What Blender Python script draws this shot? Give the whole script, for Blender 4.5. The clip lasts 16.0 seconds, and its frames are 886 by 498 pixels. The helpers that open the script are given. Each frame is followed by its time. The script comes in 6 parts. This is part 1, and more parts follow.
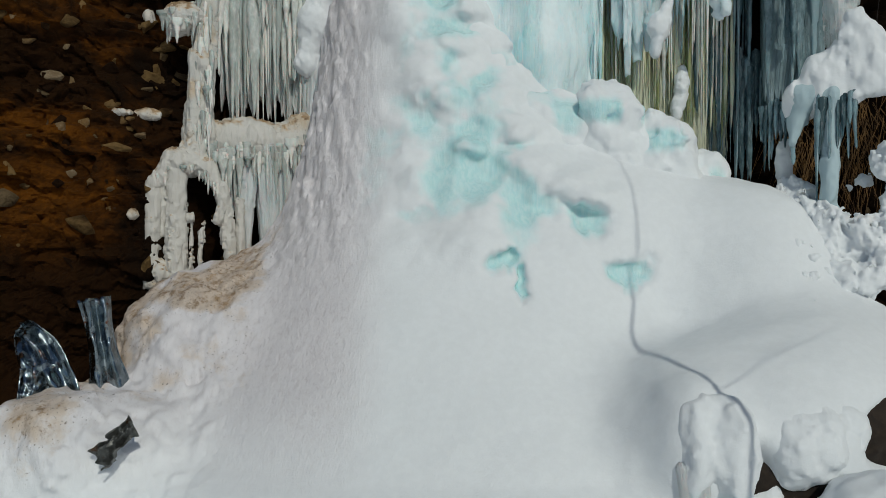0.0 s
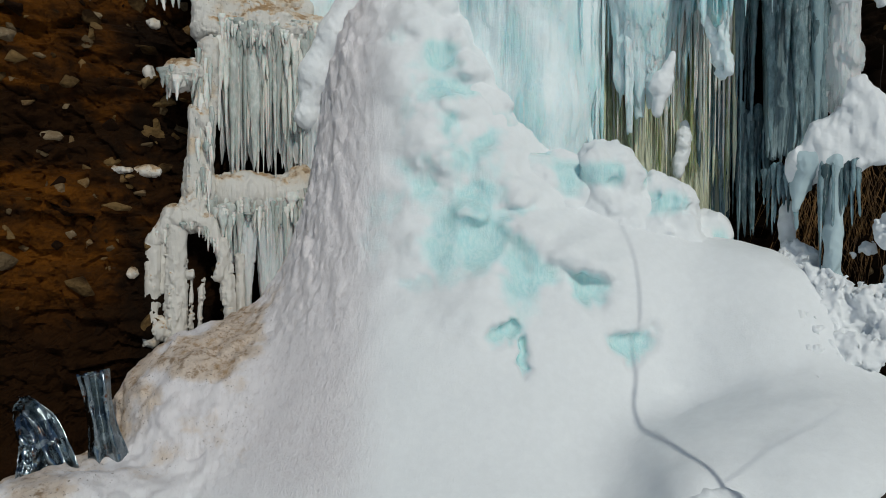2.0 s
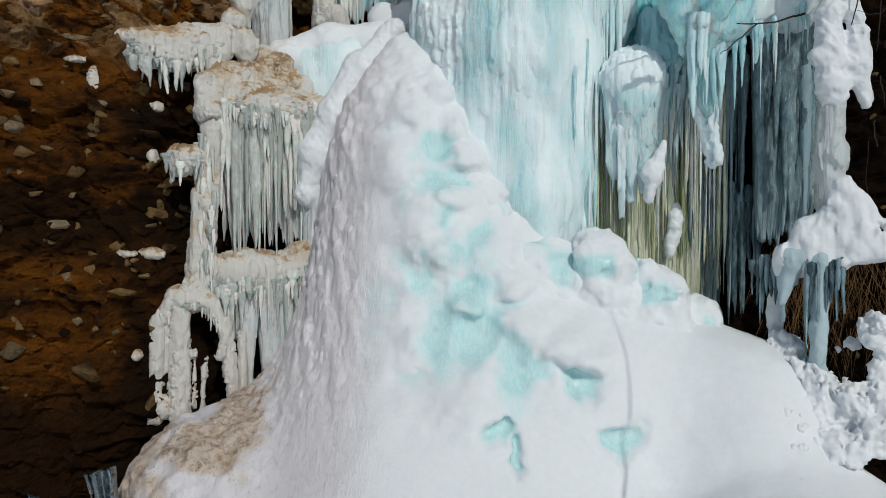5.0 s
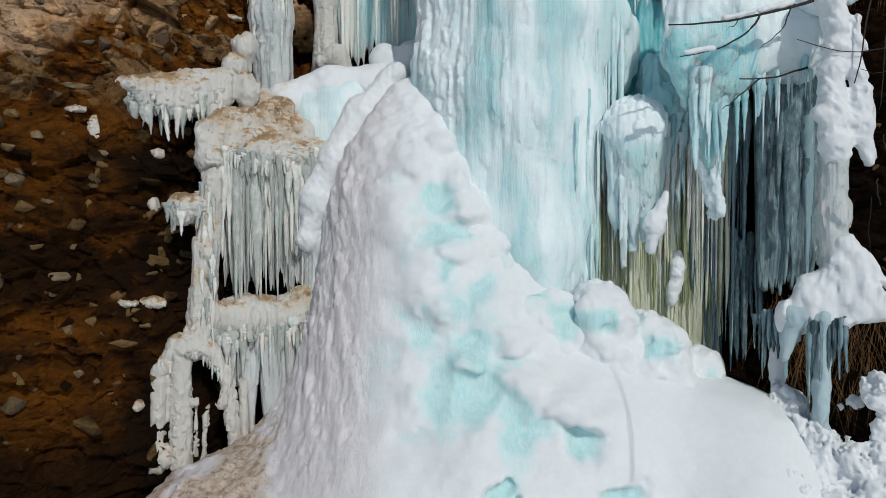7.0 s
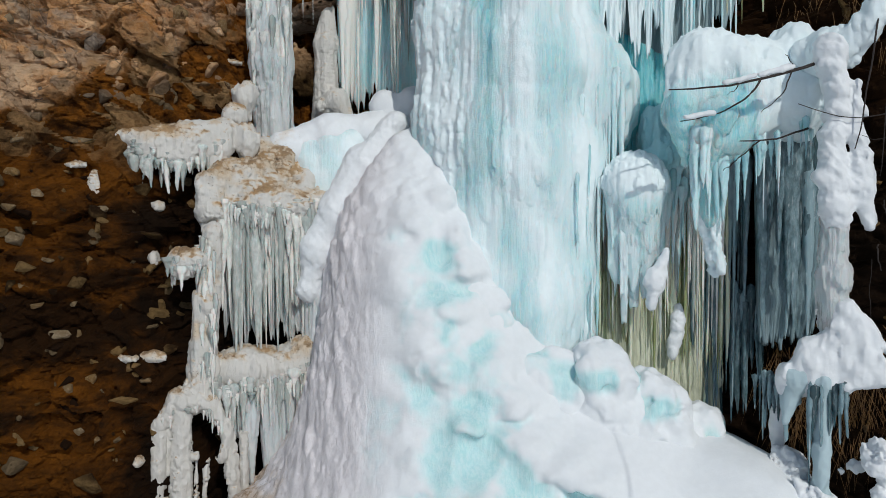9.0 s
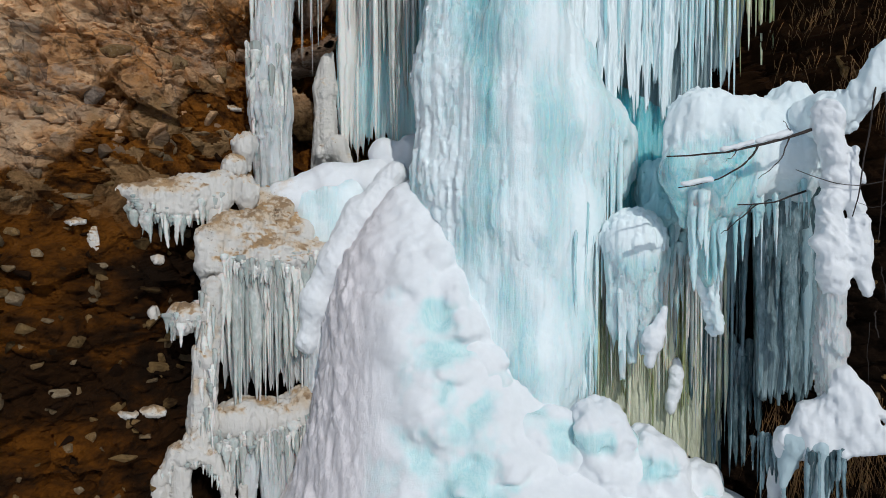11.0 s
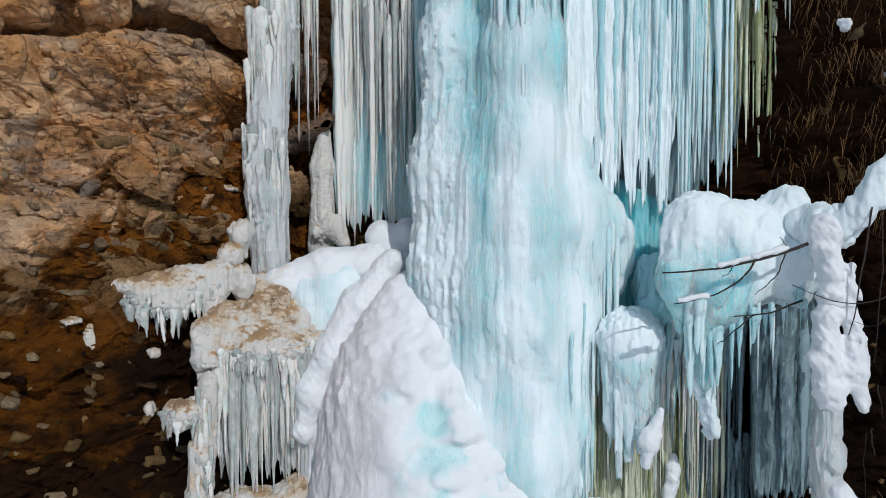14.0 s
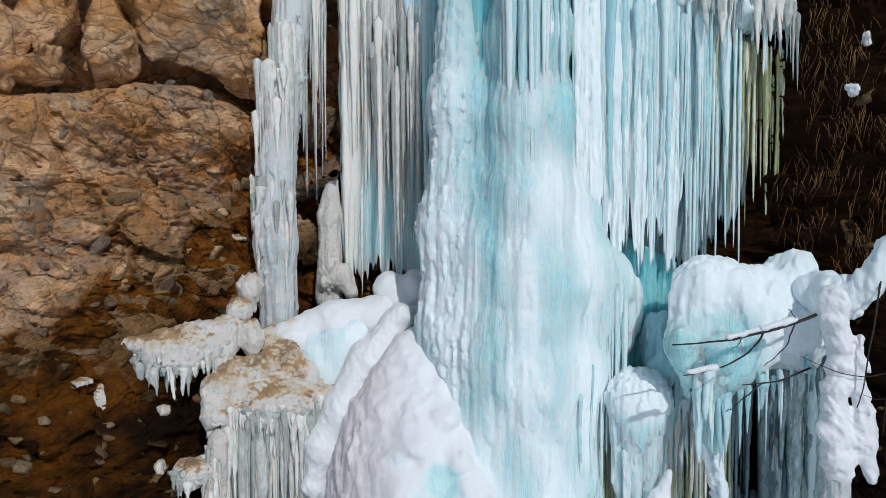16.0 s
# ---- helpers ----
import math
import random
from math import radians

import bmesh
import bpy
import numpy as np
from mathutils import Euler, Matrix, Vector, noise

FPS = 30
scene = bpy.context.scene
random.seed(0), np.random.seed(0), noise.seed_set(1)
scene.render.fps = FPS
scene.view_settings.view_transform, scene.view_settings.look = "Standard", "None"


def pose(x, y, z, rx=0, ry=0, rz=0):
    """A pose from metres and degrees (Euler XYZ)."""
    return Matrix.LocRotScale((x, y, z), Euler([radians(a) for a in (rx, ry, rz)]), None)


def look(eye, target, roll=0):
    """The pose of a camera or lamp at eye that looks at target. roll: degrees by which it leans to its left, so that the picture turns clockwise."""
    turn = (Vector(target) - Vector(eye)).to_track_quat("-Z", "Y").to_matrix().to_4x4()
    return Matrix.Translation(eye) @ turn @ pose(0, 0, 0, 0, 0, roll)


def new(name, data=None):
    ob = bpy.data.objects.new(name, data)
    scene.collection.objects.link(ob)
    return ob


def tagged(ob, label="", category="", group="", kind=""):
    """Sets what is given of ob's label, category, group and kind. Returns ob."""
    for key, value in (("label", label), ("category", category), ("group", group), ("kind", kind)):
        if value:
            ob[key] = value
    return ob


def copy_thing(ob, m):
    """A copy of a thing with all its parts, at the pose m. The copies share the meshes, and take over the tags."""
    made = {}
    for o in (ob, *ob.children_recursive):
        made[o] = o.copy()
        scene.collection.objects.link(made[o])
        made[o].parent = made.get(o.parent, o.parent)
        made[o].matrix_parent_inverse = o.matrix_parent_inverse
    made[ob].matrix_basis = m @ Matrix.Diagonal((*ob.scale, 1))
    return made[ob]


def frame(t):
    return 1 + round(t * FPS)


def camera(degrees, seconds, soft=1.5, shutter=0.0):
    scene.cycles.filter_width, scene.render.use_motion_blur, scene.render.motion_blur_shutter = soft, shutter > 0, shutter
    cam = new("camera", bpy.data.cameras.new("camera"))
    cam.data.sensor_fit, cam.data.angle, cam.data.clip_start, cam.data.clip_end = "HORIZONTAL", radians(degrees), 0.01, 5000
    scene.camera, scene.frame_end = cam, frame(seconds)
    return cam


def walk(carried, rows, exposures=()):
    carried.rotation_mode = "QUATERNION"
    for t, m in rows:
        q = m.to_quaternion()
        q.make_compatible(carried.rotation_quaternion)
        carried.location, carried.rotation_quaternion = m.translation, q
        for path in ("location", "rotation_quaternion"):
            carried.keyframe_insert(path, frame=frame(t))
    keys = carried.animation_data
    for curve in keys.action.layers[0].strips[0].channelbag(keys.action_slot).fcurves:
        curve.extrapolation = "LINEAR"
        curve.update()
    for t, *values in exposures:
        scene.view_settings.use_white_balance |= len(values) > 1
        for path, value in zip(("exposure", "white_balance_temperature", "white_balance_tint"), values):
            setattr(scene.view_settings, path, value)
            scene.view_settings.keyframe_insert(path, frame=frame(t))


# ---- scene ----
cam = camera(63.5, 16.0, soft=0.9)
METRES, EYE, TILT, LEAN, TURN = 5.6, 2.6, -1.5, 0.0, 0.0
ROWS = [
    (0.0, 0.0, 0.0, 0.0, 0.0, 0.0, -0.0),
    (0.5, -0.0036, 0.008, 0.0271, 0.01, 0.0, -0.01),
    (1.0, -0.0067, 0.0107, 0.059, -0.0, -0.01, -0.02),
    (1.5, -0.0065, 0.0112, 0.0891, 0.03, 0.02, -0.01),
    (2.0, 0.0003, 0.0071, 0.1189, 0.09, 0.03, -0.0),
    (2.5, 0.0049, -0.0019, 0.149, 0.08, 0.02, 0.0),
    (3.0, 0.0117, -0.0131, 0.1778, 0.17, 0.0, -0.01),
    (3.5, 0.0148, -0.0243, 0.2071, 0.19, -0.02, 0.01),
    (4.0, 0.0138, -0.0321, 0.2369, 0.19, -0.04, 0.02),
    (6.5, 0.0091, -0.0236, 0.3748, 0.31, -0.19, 0.07),
    (7.0, 0.0093, -0.0263, 0.402, 0.29, -0.23, 0.09),
    (7.5, 0.0116, -0.0272, 0.4306, 0.33, -0.21, 0.09),
    (8.0, 0.0129, -0.0271, 0.4609, 0.34, -0.25, 0.09),
    (8.5, 0.0118, -0.0262, 0.4897, 0.32, -0.26, 0.1),
    (9.0, 0.0107, -0.0251, 0.5196, 0.35, -0.29, 0.1),
    (11.5, 0.0172, -0.0287, 0.6736, 0.44, -0.35, 0.14),
    (12.0, 0.0181, -0.0313, 0.7103, 0.44, -0.39, 0.13),
    (12.5, 0.0195, -0.0312, 0.7474, 0.44, -0.44, 0.13),
    (13.0, 0.0215, -0.0307, 0.7821, 0.47, -0.43, 0.13),
    (13.5, 0.0242, -0.0285, 0.8157, 0.49, -0.44, 0.15),
    (14.0, 0.0258, -0.0239, 0.8512, 0.49, -0.49, 0.15),
    (14.5, 0.0274, -0.0203, 0.8861, 0.5, -0.53, 0.16),
    (15.0, 0.0231, -0.0219, 0.9196, 0.5, -0.58, 0.17),
    (15.5, 0.0133, -0.0253, 0.952, 0.48, -0.62, 0.17),
    (16.0, 0.0062, -0.0295, 0.9843, 0.46, -0.65, 0.15),
]
EXPOSURES = [(0.0, -0.80, 6120, 2), (3.5, -0.62, 6080, 5), (7.0, -0.51, 5990, 6), (11.0, -0.43, 5860, 8), (16.0, -0.39, 5760, 9)]
walk(cam, [(t, pose(0, 0, EYE, TILT, LEAN, TURN) @ pose(METRES * x, METRES * y, METRES * z, 90 + pitch, roll, yaw)) for t, x, y, z, yaw, pitch, roll in ROWS], EXPOSURES)


# ---- world and light ----
SUN = Vector((0.28, -0.76, 0.60)).normalized()      # direction towards the sun
world = bpy.data.worlds.new("world")
scene.world = world
world.use_nodes = True
wn = world.node_tree
sky = wn.nodes.new("ShaderNodeTexSky")
sky.sky_type = "NISHITA"
sky.sun_disc = False
sky.sun_elevation = math.asin(SUN.z)
sky.sun_rotation = math.atan2(SUN.x, SUN.y)
wn.links.new(sky.outputs[0], wn.nodes["Background"].inputs[0])
wn.nodes["Background"].inputs[1].default_value = 0.075
sun_data = bpy.data.lights.new("sun", "SUN")
sun_data.energy, sun_data.angle, sun_data.color = 2.6, radians(0.53), (1.0, 0.92, 0.81)
sun = new("sun", sun_data)
sun.matrix_world = look(SUN * 30, (0, 0, 0))


# ---- noise and implicit surfaces ----
LATTICE = np.random.RandomState(5).rand(64, 64, 64).astype(np.float32) * 2 - 1


def vnoise(x, y, z):
    """Smooth lattice noise in -1..1 on arrays."""
    fx, fy, fz = np.floor(x), np.floor(y), np.floor(z)
    i, j, k = fx.astype(np.int64) & 63, fy.astype(np.int64) & 63, fz.astype(np.int64) & 63
    u, v, w = x - fx, y - fy, z - fz
    u, v, w = u * u * (3 - 2 * u), v * v * (3 - 2 * v), w * w * (3 - 2 * w)
    i1, j1, k1 = (i + 1) & 63, (j + 1) & 63, (k + 1) & 63
    L = LATTICE
    a = L[i, j, k] * (1 - u) + L[i1, j, k] * u
    b = L[i, j1, k] * (1 - u) + L[i1, j1, k] * u
    c = L[i, j, k1] * (1 - u) + L[i1, j, k1] * u
    d = L[i, j1, k1] * (1 - u) + L[i1, j1, k1] * u
    return (a * (1 - v) + b * v) * (1 - w) + (c * (1 - v) + d * v) * w


def fbm(x, y, z, octaves=3, gain=0.5):
    s, a = 0, 1.0
    for o in range(octaves):
        s = s + a * vnoise(x * 2 ** o + 17.3 * o, y * 2 ** o + 5.1 * o, z * 2 ** o + 9.7 * o)
        a *= gain
    return s


def cells(u, v, seed=0):
    """Distance to the nearest of scattered points of the plane: rounded cells with sharp creases between."""
    cu, cv = np.floor(u), np.floor(v)
    best = np.full(u.shape, 9.0, np.float32)
    for i in (-1, 0, 1):
        for j in (-1, 0, 1):
            a, b = (cu + i).astype(np.int64) & 63, (cv + j).astype(np.int64) & 63
            du, dv = u - (cu + i + 0.5 + 0.45 * LATTICE[a, b, seed & 63]), v - (cv + j + 0.5 + 0.45 * LATTICE[a, b, (seed + 9) & 63])
            best = np.minimum(best, du * du + dv * dv)
    return np.sqrt(best)


def grains(x, y, z):
    """The same in space, for clotted snow."""
    cx, cy, cz = np.floor(x - 0.5), np.floor(y - 0.5), np.floor(z - 0.5)
    best = np.full(x.shape, 9.0, np.float32)
    for i in (0, 1):
        for j in (0, 1):
            for k in (0, 1):
                a, b, c = (cx + i).astype(np.int64) & 63, (cy + j).astype(np.int64) & 63, (cz + k).astype(np.int64) & 63
                d = (x - cx - i - 0.5 - 0.3 * LATTICE[a, b, c]) ** 2 + (y - cy - j - 0.5 - 0.3 * LATTICE[b, c, a]) ** 2 + (z - cz - k - 0.5 - 0.3 * LATTICE[c, a, b]) ** 2
                best = np.minimum(best, d)
    return np.sqrt(best)


def runnels(x, y, z, f, seed=0.0):
    """Bundles of frozen drips: upright rounded cells that waver with height, at two sizes."""
    u = x + 0.05 * vnoise(x * 2 + seed, y * 2, z * 0.7) + 0.015 * vnoise(x * 3, y * 3, z * 2.5 + seed)
    v = y + 0.05 * vnoise(x * 2, y * 2 + seed, z * 0.7 + 5)
    return 1.25 * (cells(u * f, v * f, int(seed)) - 0.5) + 0.55 * (cells(u * f * 2.6 + 3, v * f * 2.6, int(seed) + 4) - 0.5)


def ramp01(v, a, b):
    t = np.clip((v - a) / (b - a), 0, 1)
    return t * t * (3 - 2 * t)


def ell(c, r):
    c, r = np.array(c, np.float32), np.array(r if np.ndim(r) else (r, r, r), np.float32)

    def f(x, y, z):
        px, py, pz = (x - c[0]) / r[0], (y - c[1]) / r[1], (z - c[2]) / r[2]
        k0 = np.sqrt(px * px + py * py + pz * pz) + 1e-6
        k1 = np.sqrt((px / r[0]) ** 2 + (py / r[1]) ** 2 + (pz / r[2]) ** 2) + 1e-6
        return k0 * (k0 - 1) / k1
    f.box = (c - r, c + r)
    return f


def cap(a, b, ra, rb=None):
    a, b = np.array(a, np.float32), np.array(b, np.float32)
    rb = ra if rb is None else rb
    d = b - a
    n = float(d @ d)

    def f(x, y, z):
        t = np.clip(((x - a[0]) * d[0] + (y - a[1]) * d[1] + (z - a[2]) * d[2]) / n, 0, 1)
        q = np.sqrt((x - a[0] - t * d[0]) ** 2 + (y - a[1] - t * d[1]) ** 2 + (z - a[2] - t * d[2]) ** 2)
        return q - (ra + (rb - ra) * t)
    m = max(ra, rb)
    f.box = (np.minimum(a, b) - m, np.maximum(a, b) + m)
    return f


def chain(points, radii):
    """Tapered capsules from point to point."""
    return [cap(p, q, r, s) for p, q, r, s in zip(points, points[1:], radii, radii[1:])]


def smin(ds, k):
    out = ds[0]
    for d in ds[1:]:
        h = np.clip(0.5 + 0.5 * (d - out) / k, 0, 1)
        out = d + (out - d) * h - k * h * (1 - h)
    return out


def surface_net(f, lo, hi, step):
    """Vertices and quads of the surface f = 0, one vertex for each cell that it crosses."""
    n = [int(np.ceil((hi[i] - lo[i]) / step)) + 1 for i in range(3)]
    ax = [(lo[i] + step * np.arange(n[i])).astype(np.float32) for i in range(3)]
    # look on a coarse grid first, and work out only what lies near the surface
    k = 6
    ca = [np.concatenate([a[::k], a[-1:] + step * k]) for a in ax]
    coarse = f(*np.meshgrid(*ca, indexing="ij")).astype(np.float32)
    near = np.abs(coarse) < step * k * 1.9 + 0.06
    index = [np.minimum((np.arange(m) + k // 2) // k, len(c) - 1) for m, c in zip(n, ca)]
    v = coarse[np.ix_(*index)]
    i, j, l = np.nonzero(near[np.ix_(*index)])
    v[i, j, l] = f(ax[0][i], ax[1][j], ax[2][l])
    v[np.abs(v) < 1e-7] = 1e-7
    inside = v < 0
    cells = [m - 1 for m in n]
    count, acc = np.zeros(cells, np.float32), np.zeros((*cells, 3), np.float32)
    cut = [slice(0, -1), slice(1, None)]
    edges = []
    for axis in range(3):
        a = [slice(None)] * 3
        b = [slice(None)] * 3
        a[axis], b[axis] = slice(0, -1), slice(1, None)
        va, vb = v[tuple(a)], v[tuple(b)]
        cross = inside[tuple(a)] != inside[tuple(b)]
        t = np.where(cross, va / np.where(cross, va - vb, 1), 0)
        o1, o2 = [i for i in range(3) if i != axis]
        for p in (0, 1):
            for q in (0, 1):
                s = [slice(None)] * 3
                s[o1], s[o2] = cut[p], cut[q]
                c = cross[tuple(s)]
                count += c
                acc[..., axis] += np.where(c, t[tuple(s)], 0)
                acc[..., o1] += c * p
                acc[..., o2] += c * q
        edges.append((cross, inside[tuple(a)]))
    used = count > 0
    index = np.full(cells, -1, np.int64)
    index[used] = np.arange(used.sum())
    base = np.stack(np.nonzero(used), 1).astype(np.float32)
    verts = np.array(lo, np.float32) + step * (base + acc[used] / count[used][:, None])
    quads = []
    for axis, (cross, neg) in enumerate(edges):
        o1, o2 = (axis + 1) % 3, (axis + 2) % 3
        i = np.stack(np.nonzero(cross), 1)
        ok = (i[:, o1] > 0) & (i[:, o2] > 0) & (i[:, o1] < cells[o1]) & (i[:, o2] < cells[o2])
        i = i[ok]
        flip = neg[tuple(i.T)]
        e1, e2 = np.zeros(3, np.int64), np.zeros(3, np.int64)
        e1[o1], e2[o2] = 1, 1
        q = np.stack([index[tuple((i - e1 - e2).T)], index[tuple((i - e2).T)], index[tuple(i.T)], index[tuple((i - e1).T)]], 1)
        q[~flip] = q[~flip][:, ::-1]
        quads.append(q)
    return verts, np.concatenate(quads)


def raw_mesh(name, verts, faces, smooth=True):
    """A mesh from arrays of vertices and equal-sided faces."""
    me = bpy.data.meshes.new(name)
    faces = np.asarray(faces)
    k = faces.shape[1]
    me.vertices.add(len(verts))
    me.vertices.foreach_set("co", np.asarray(verts, np.float32).ravel())
    me.loops.add(faces.size)
    me.loops.foreach_set("vertex_index", faces.ravel().astype(np.int32))
    me.polygons.add(len(faces))
    me.polygons.foreach_set("loop_start", np.arange(0, faces.size, k, dtype=np.int32))
    me.polygons.foreach_set("loop_total", np.full(len(faces), k, np.int32))
    me.polygons.foreach_set("use_smooth", np.full(len(faces), smooth, bool))
    me.update(calc_edges=True)
    me.validate()
    return me


def add_values(me, verts, **fields):
    for key, f in fields.items():
        at = me.attributes.new(key, "FLOAT", "POINT")
        val = f(verts[:, 0], verts[:, 1], verts[:, 2]) if callable(f) else np.full(len(verts), f)
        at.data.foreach_set("value", np.clip(val, 0, 1).astype(np.float32))


FIELDS = {}


def solid(name, prims, material, k=0.12, step=0.03, amp=0.02, freq=6.0, stretch=1.0, flute=0.0, flute_freq=9.0,
          cut=(), shape=None, parent=None, ice=0.0, dirt=0.0, crust=0.0, fine=0.0, grit=0.0, grit_freq=17.0, seed=0.0, split=None, label=""):
    """A lumpy body: a smooth union of prims, less the cuts, roughened; one mesh object, or with split one for each name that it gives."""
    lo = np.min([p.box[0] for p in prims], 0) - (k * 0.5 + amp * 2 + flute + 0.05)
    hi = np.max([p.box[1] for p in prims], 0) + (k * 0.5 + amp * 2 + flute + 0.05)

    def f(x, y, z):
        d = smin([p(x, y, z) for p in prims], k)
        for c in cut:
            d = -smin([-d, c(x, y, z)], k * 0.4)
        if shape:
            d = d + shape(x, y, z)
        if flute:
            d = d + flute * runnels(x, y, z, flute_freq * 0.62, seed)
        if amp:
            d = d + amp * fbm(x * freq + seed, y * freq + 3.1, z * freq / stretch + seed, 3)
        if grit:
            d = d + grit * (1.6 * grains(x * grit_freq + seed, y * grit_freq, z * grit_freq) - 0.8) * (0.6 + 0.7 * vnoise(x * 3 + seed, y * 3, z * 3))
        if fine:
            d = d + fine * fbm(x * 24 + seed, y * 24, z * 17 + seed, 2)
        return d
    FIELDS[name] = f
    verts, quads = surface_net(f, lo, hi, step)
    me = raw_mesh(name, verts, quads)
    if split:
        normals = np.zeros(len(verts) * 3, np.float32)
        me.vertices.foreach_get("normal", normals)
        normals = normals.reshape(-1, 3)
        names, choose = split
        which = choose(*verts[quads].mean(1).T)
        for i, piece in enumerate(names):
            q = quads[which == i]
            used = np.unique(q)
            back = np.zeros(len(verts), np.int64)
            back[used] = np.arange(len(used))
            sub = raw_mesh(piece, verts[used], back[q])
            sub.normals_split_custom_set_from_vertices(normals[used].tolist())
            add_values(sub, verts[used], ice=ice, dirt=dirt, crust=crust)
            sub.materials.append(material)
            new(piece, sub).parent = parent
        return parent
    add_values(me, verts, ice=ice, dirt=dirt, crust=crust)
    ob = new(name, me)
    me.materials.append(material)
    if parent:
        ob.parent = parent
    if label:
        tagged(ob, label)
    return ob


def part(name, bm, material, parent=None, label="", smooth=True):
    """Links a bmesh as one mesh object under a thing or a part."""
    me = bpy.data.meshes.new(name)
    bm.to_mesh(me)
    bm.free()
    if smooth:
        for p in me.polygons:
            p.use_smooth = True
    me.materials.append(material)
    ob = new(name, me)
    ob.parent = parent
    if label:
        tagged(ob, label)
    return ob


def compound(name, label, category, group, material, body, limbs, limb_name="drip", limb_material=None, limb_ice=None, **how):
    """A thing of a body and of limbs that are parts of their own."""
    thing = tagged(empty(name), label, category, group)
    solid("body", body, material, parent=thing, **how)
    how = dict(how)
    if limb_ice is not None:
        how["ice"] = limb_ice
    for i, p in enumerate(limbs):
        solid(limb_name, [p], limb_material or material, parent=thing, seed=1.37 * i, **{k: v for k, v in how.items() if k != "seed"})
    return thing


def empty(name, at=(0, 0, 0)):
    ob = new(name)
    ob.location = at
    return ob


# ---- materials ----
class Nodes:
    """Short hand for a node tree."""

    def __init__(self, name):
        self.mat = bpy.data.materials.new(name)
        self.mat.use_nodes = True
        self.t = self.mat.node_tree
        self.bsdf = self.t.nodes["Principled BSDF"]
        self.coords = self.t.nodes.new("ShaderNodeTexCoord").outputs["Object"]
        self.world_pos = self.t.nodes.new("ShaderNodeNewGeometry")

    def put(self, socket, value):
        if hasattr(value, "is_output"):
            self.t.links.new(value, socket)
        elif isinstance(value, tuple) and len(value) == 3 and socket.type == "RGBA":
            socket.default_value = (*value, 1)
        else:
            socket.default_value = value

    def math(self, op, a, b=0.0, clamp=False):
        n = self.t.nodes.new("ShaderNodeMath")
        n.operation, n.use_clamp = op, clamp
        self.put(n.inputs[0], a), self.put(n.inputs[1], b)
        return n.outputs[0]

    def noise(self, scale, detail=4.0, rough=0.55, squash=(1, 1, 1), distortion=0.0, where=None, turn=(0, 0, 0)):
        m = self.t.nodes.new("ShaderNodeMapping")
        m.inputs["Rotation"].default_value = turn
        m.inputs["Scale"].default_value = squash
        self.t.links.new(where or self.world_pos.outputs["Position"], m.inputs["Vector"])
        n = self.t.nodes.new("ShaderNodeTexNoise")
        n.inputs["Scale"].default_value, n.inputs["Detail"].default_value = scale, detail
        n.inputs["Roughness"].default_value, n.inputs["Distortion"].default_value = rough, distortion
        self.t.links.new(m.outputs[0], n.inputs["Vector"])
        return n.outputs[0]

    def voronoi(self, scale, feature="F1", squash=(1, 1, 1), out="Distance", where=None):
        m = self.t.nodes.new("ShaderNodeMapping")
        m.inputs["Scale"].default_value = squash
        self.t.links.new(where or self.world_pos.outputs["Position"], m.inputs["Vector"])
        n = self.t.nodes.new("ShaderNodeTexVoronoi")
        n.feature = feature
        n.inputs["Scale"].default_value = scale
        self.t.links.new(m.outputs[0], n.inputs["Vector"])
        return n.outputs[out]

    def adrift(self, scale, amount):
        """Positions moved about by noise."""
        n = self.t.nodes.new("ShaderNodeTexNoise")
        n.inputs["Scale"].default_value, n.inputs["Detail"].default_value = scale, 3
        self.t.links.new(self.world_pos.outputs["Position"], n.inputs["Vector"])
        v = self.t.nodes.new("ShaderNodeVectorMath")
        v.operation = "MULTIPLY_ADD"
        self.t.links.new(n.outputs["Color"], v.inputs[0])
        v.inputs[1].default_value = (amount, amount, amount)
        self.t.links.new(self.world_pos.outputs["Position"], v.inputs[2])
        return v.outputs[0]

    def step(self, v, a, b):
        n = self.t.nodes.new("ShaderNodeMapRange")
        n.interpolation_type = "SMOOTHSTEP"
        self.put(n.inputs[0], v)
        n.inputs[1].default_value, n.inputs[2].default_value = a, b
        return n.outputs[0]

    def mix(self, f, a, b):
        n = self.t.nodes.new("ShaderNodeMix")
        n.data_type = "RGBA"
        self.put(n.inputs[0], f), self.put(n.inputs[6], a), self.put(n.inputs[7], b)
        return n.outputs[2]

    def attr(self, name):
        n = self.t.nodes.new("ShaderNodeAttribute")
        n.attribute_name = name
        return n.outputs["Fac"]

    def axis(self, i, normal=False):
        n = self.t.nodes.new("ShaderNodeSeparateXYZ")
        self.t.links.new(self.world_pos.outputs["Normal" if normal else "Position"], n.inputs[0])
        return n.outputs[i]

    def random(self):
        return self.t.nodes.new("ShaderNodeObjectInfo").outputs["Random"]

    def bump(self, height, strength, distance, after=None):
        n = self.t.nodes.new("ShaderNodeBump")
        n.inputs["Distance"].default_value = distance
        self.put(n.inputs["Strength"], strength)
        self.t.links.new(height, n.inputs["Height"])
        if after:
            self.t.links.new(after, n.inputs["Normal"])
        return n.outputs[0]

    def done(self, colour, rough, normal=None, **rest):
        self.put(self.bsdf.inputs["Base Color"], colour)
        self.put(self.bsdf.inputs["Roughness"], rough)
        if normal:
            self.put(self.bsdf.inputs["Normal"], normal)
        for key, value in rest.items():
            self.put(self.bsdf.inputs[key.replace("_", " ")], value)
        return self.mat


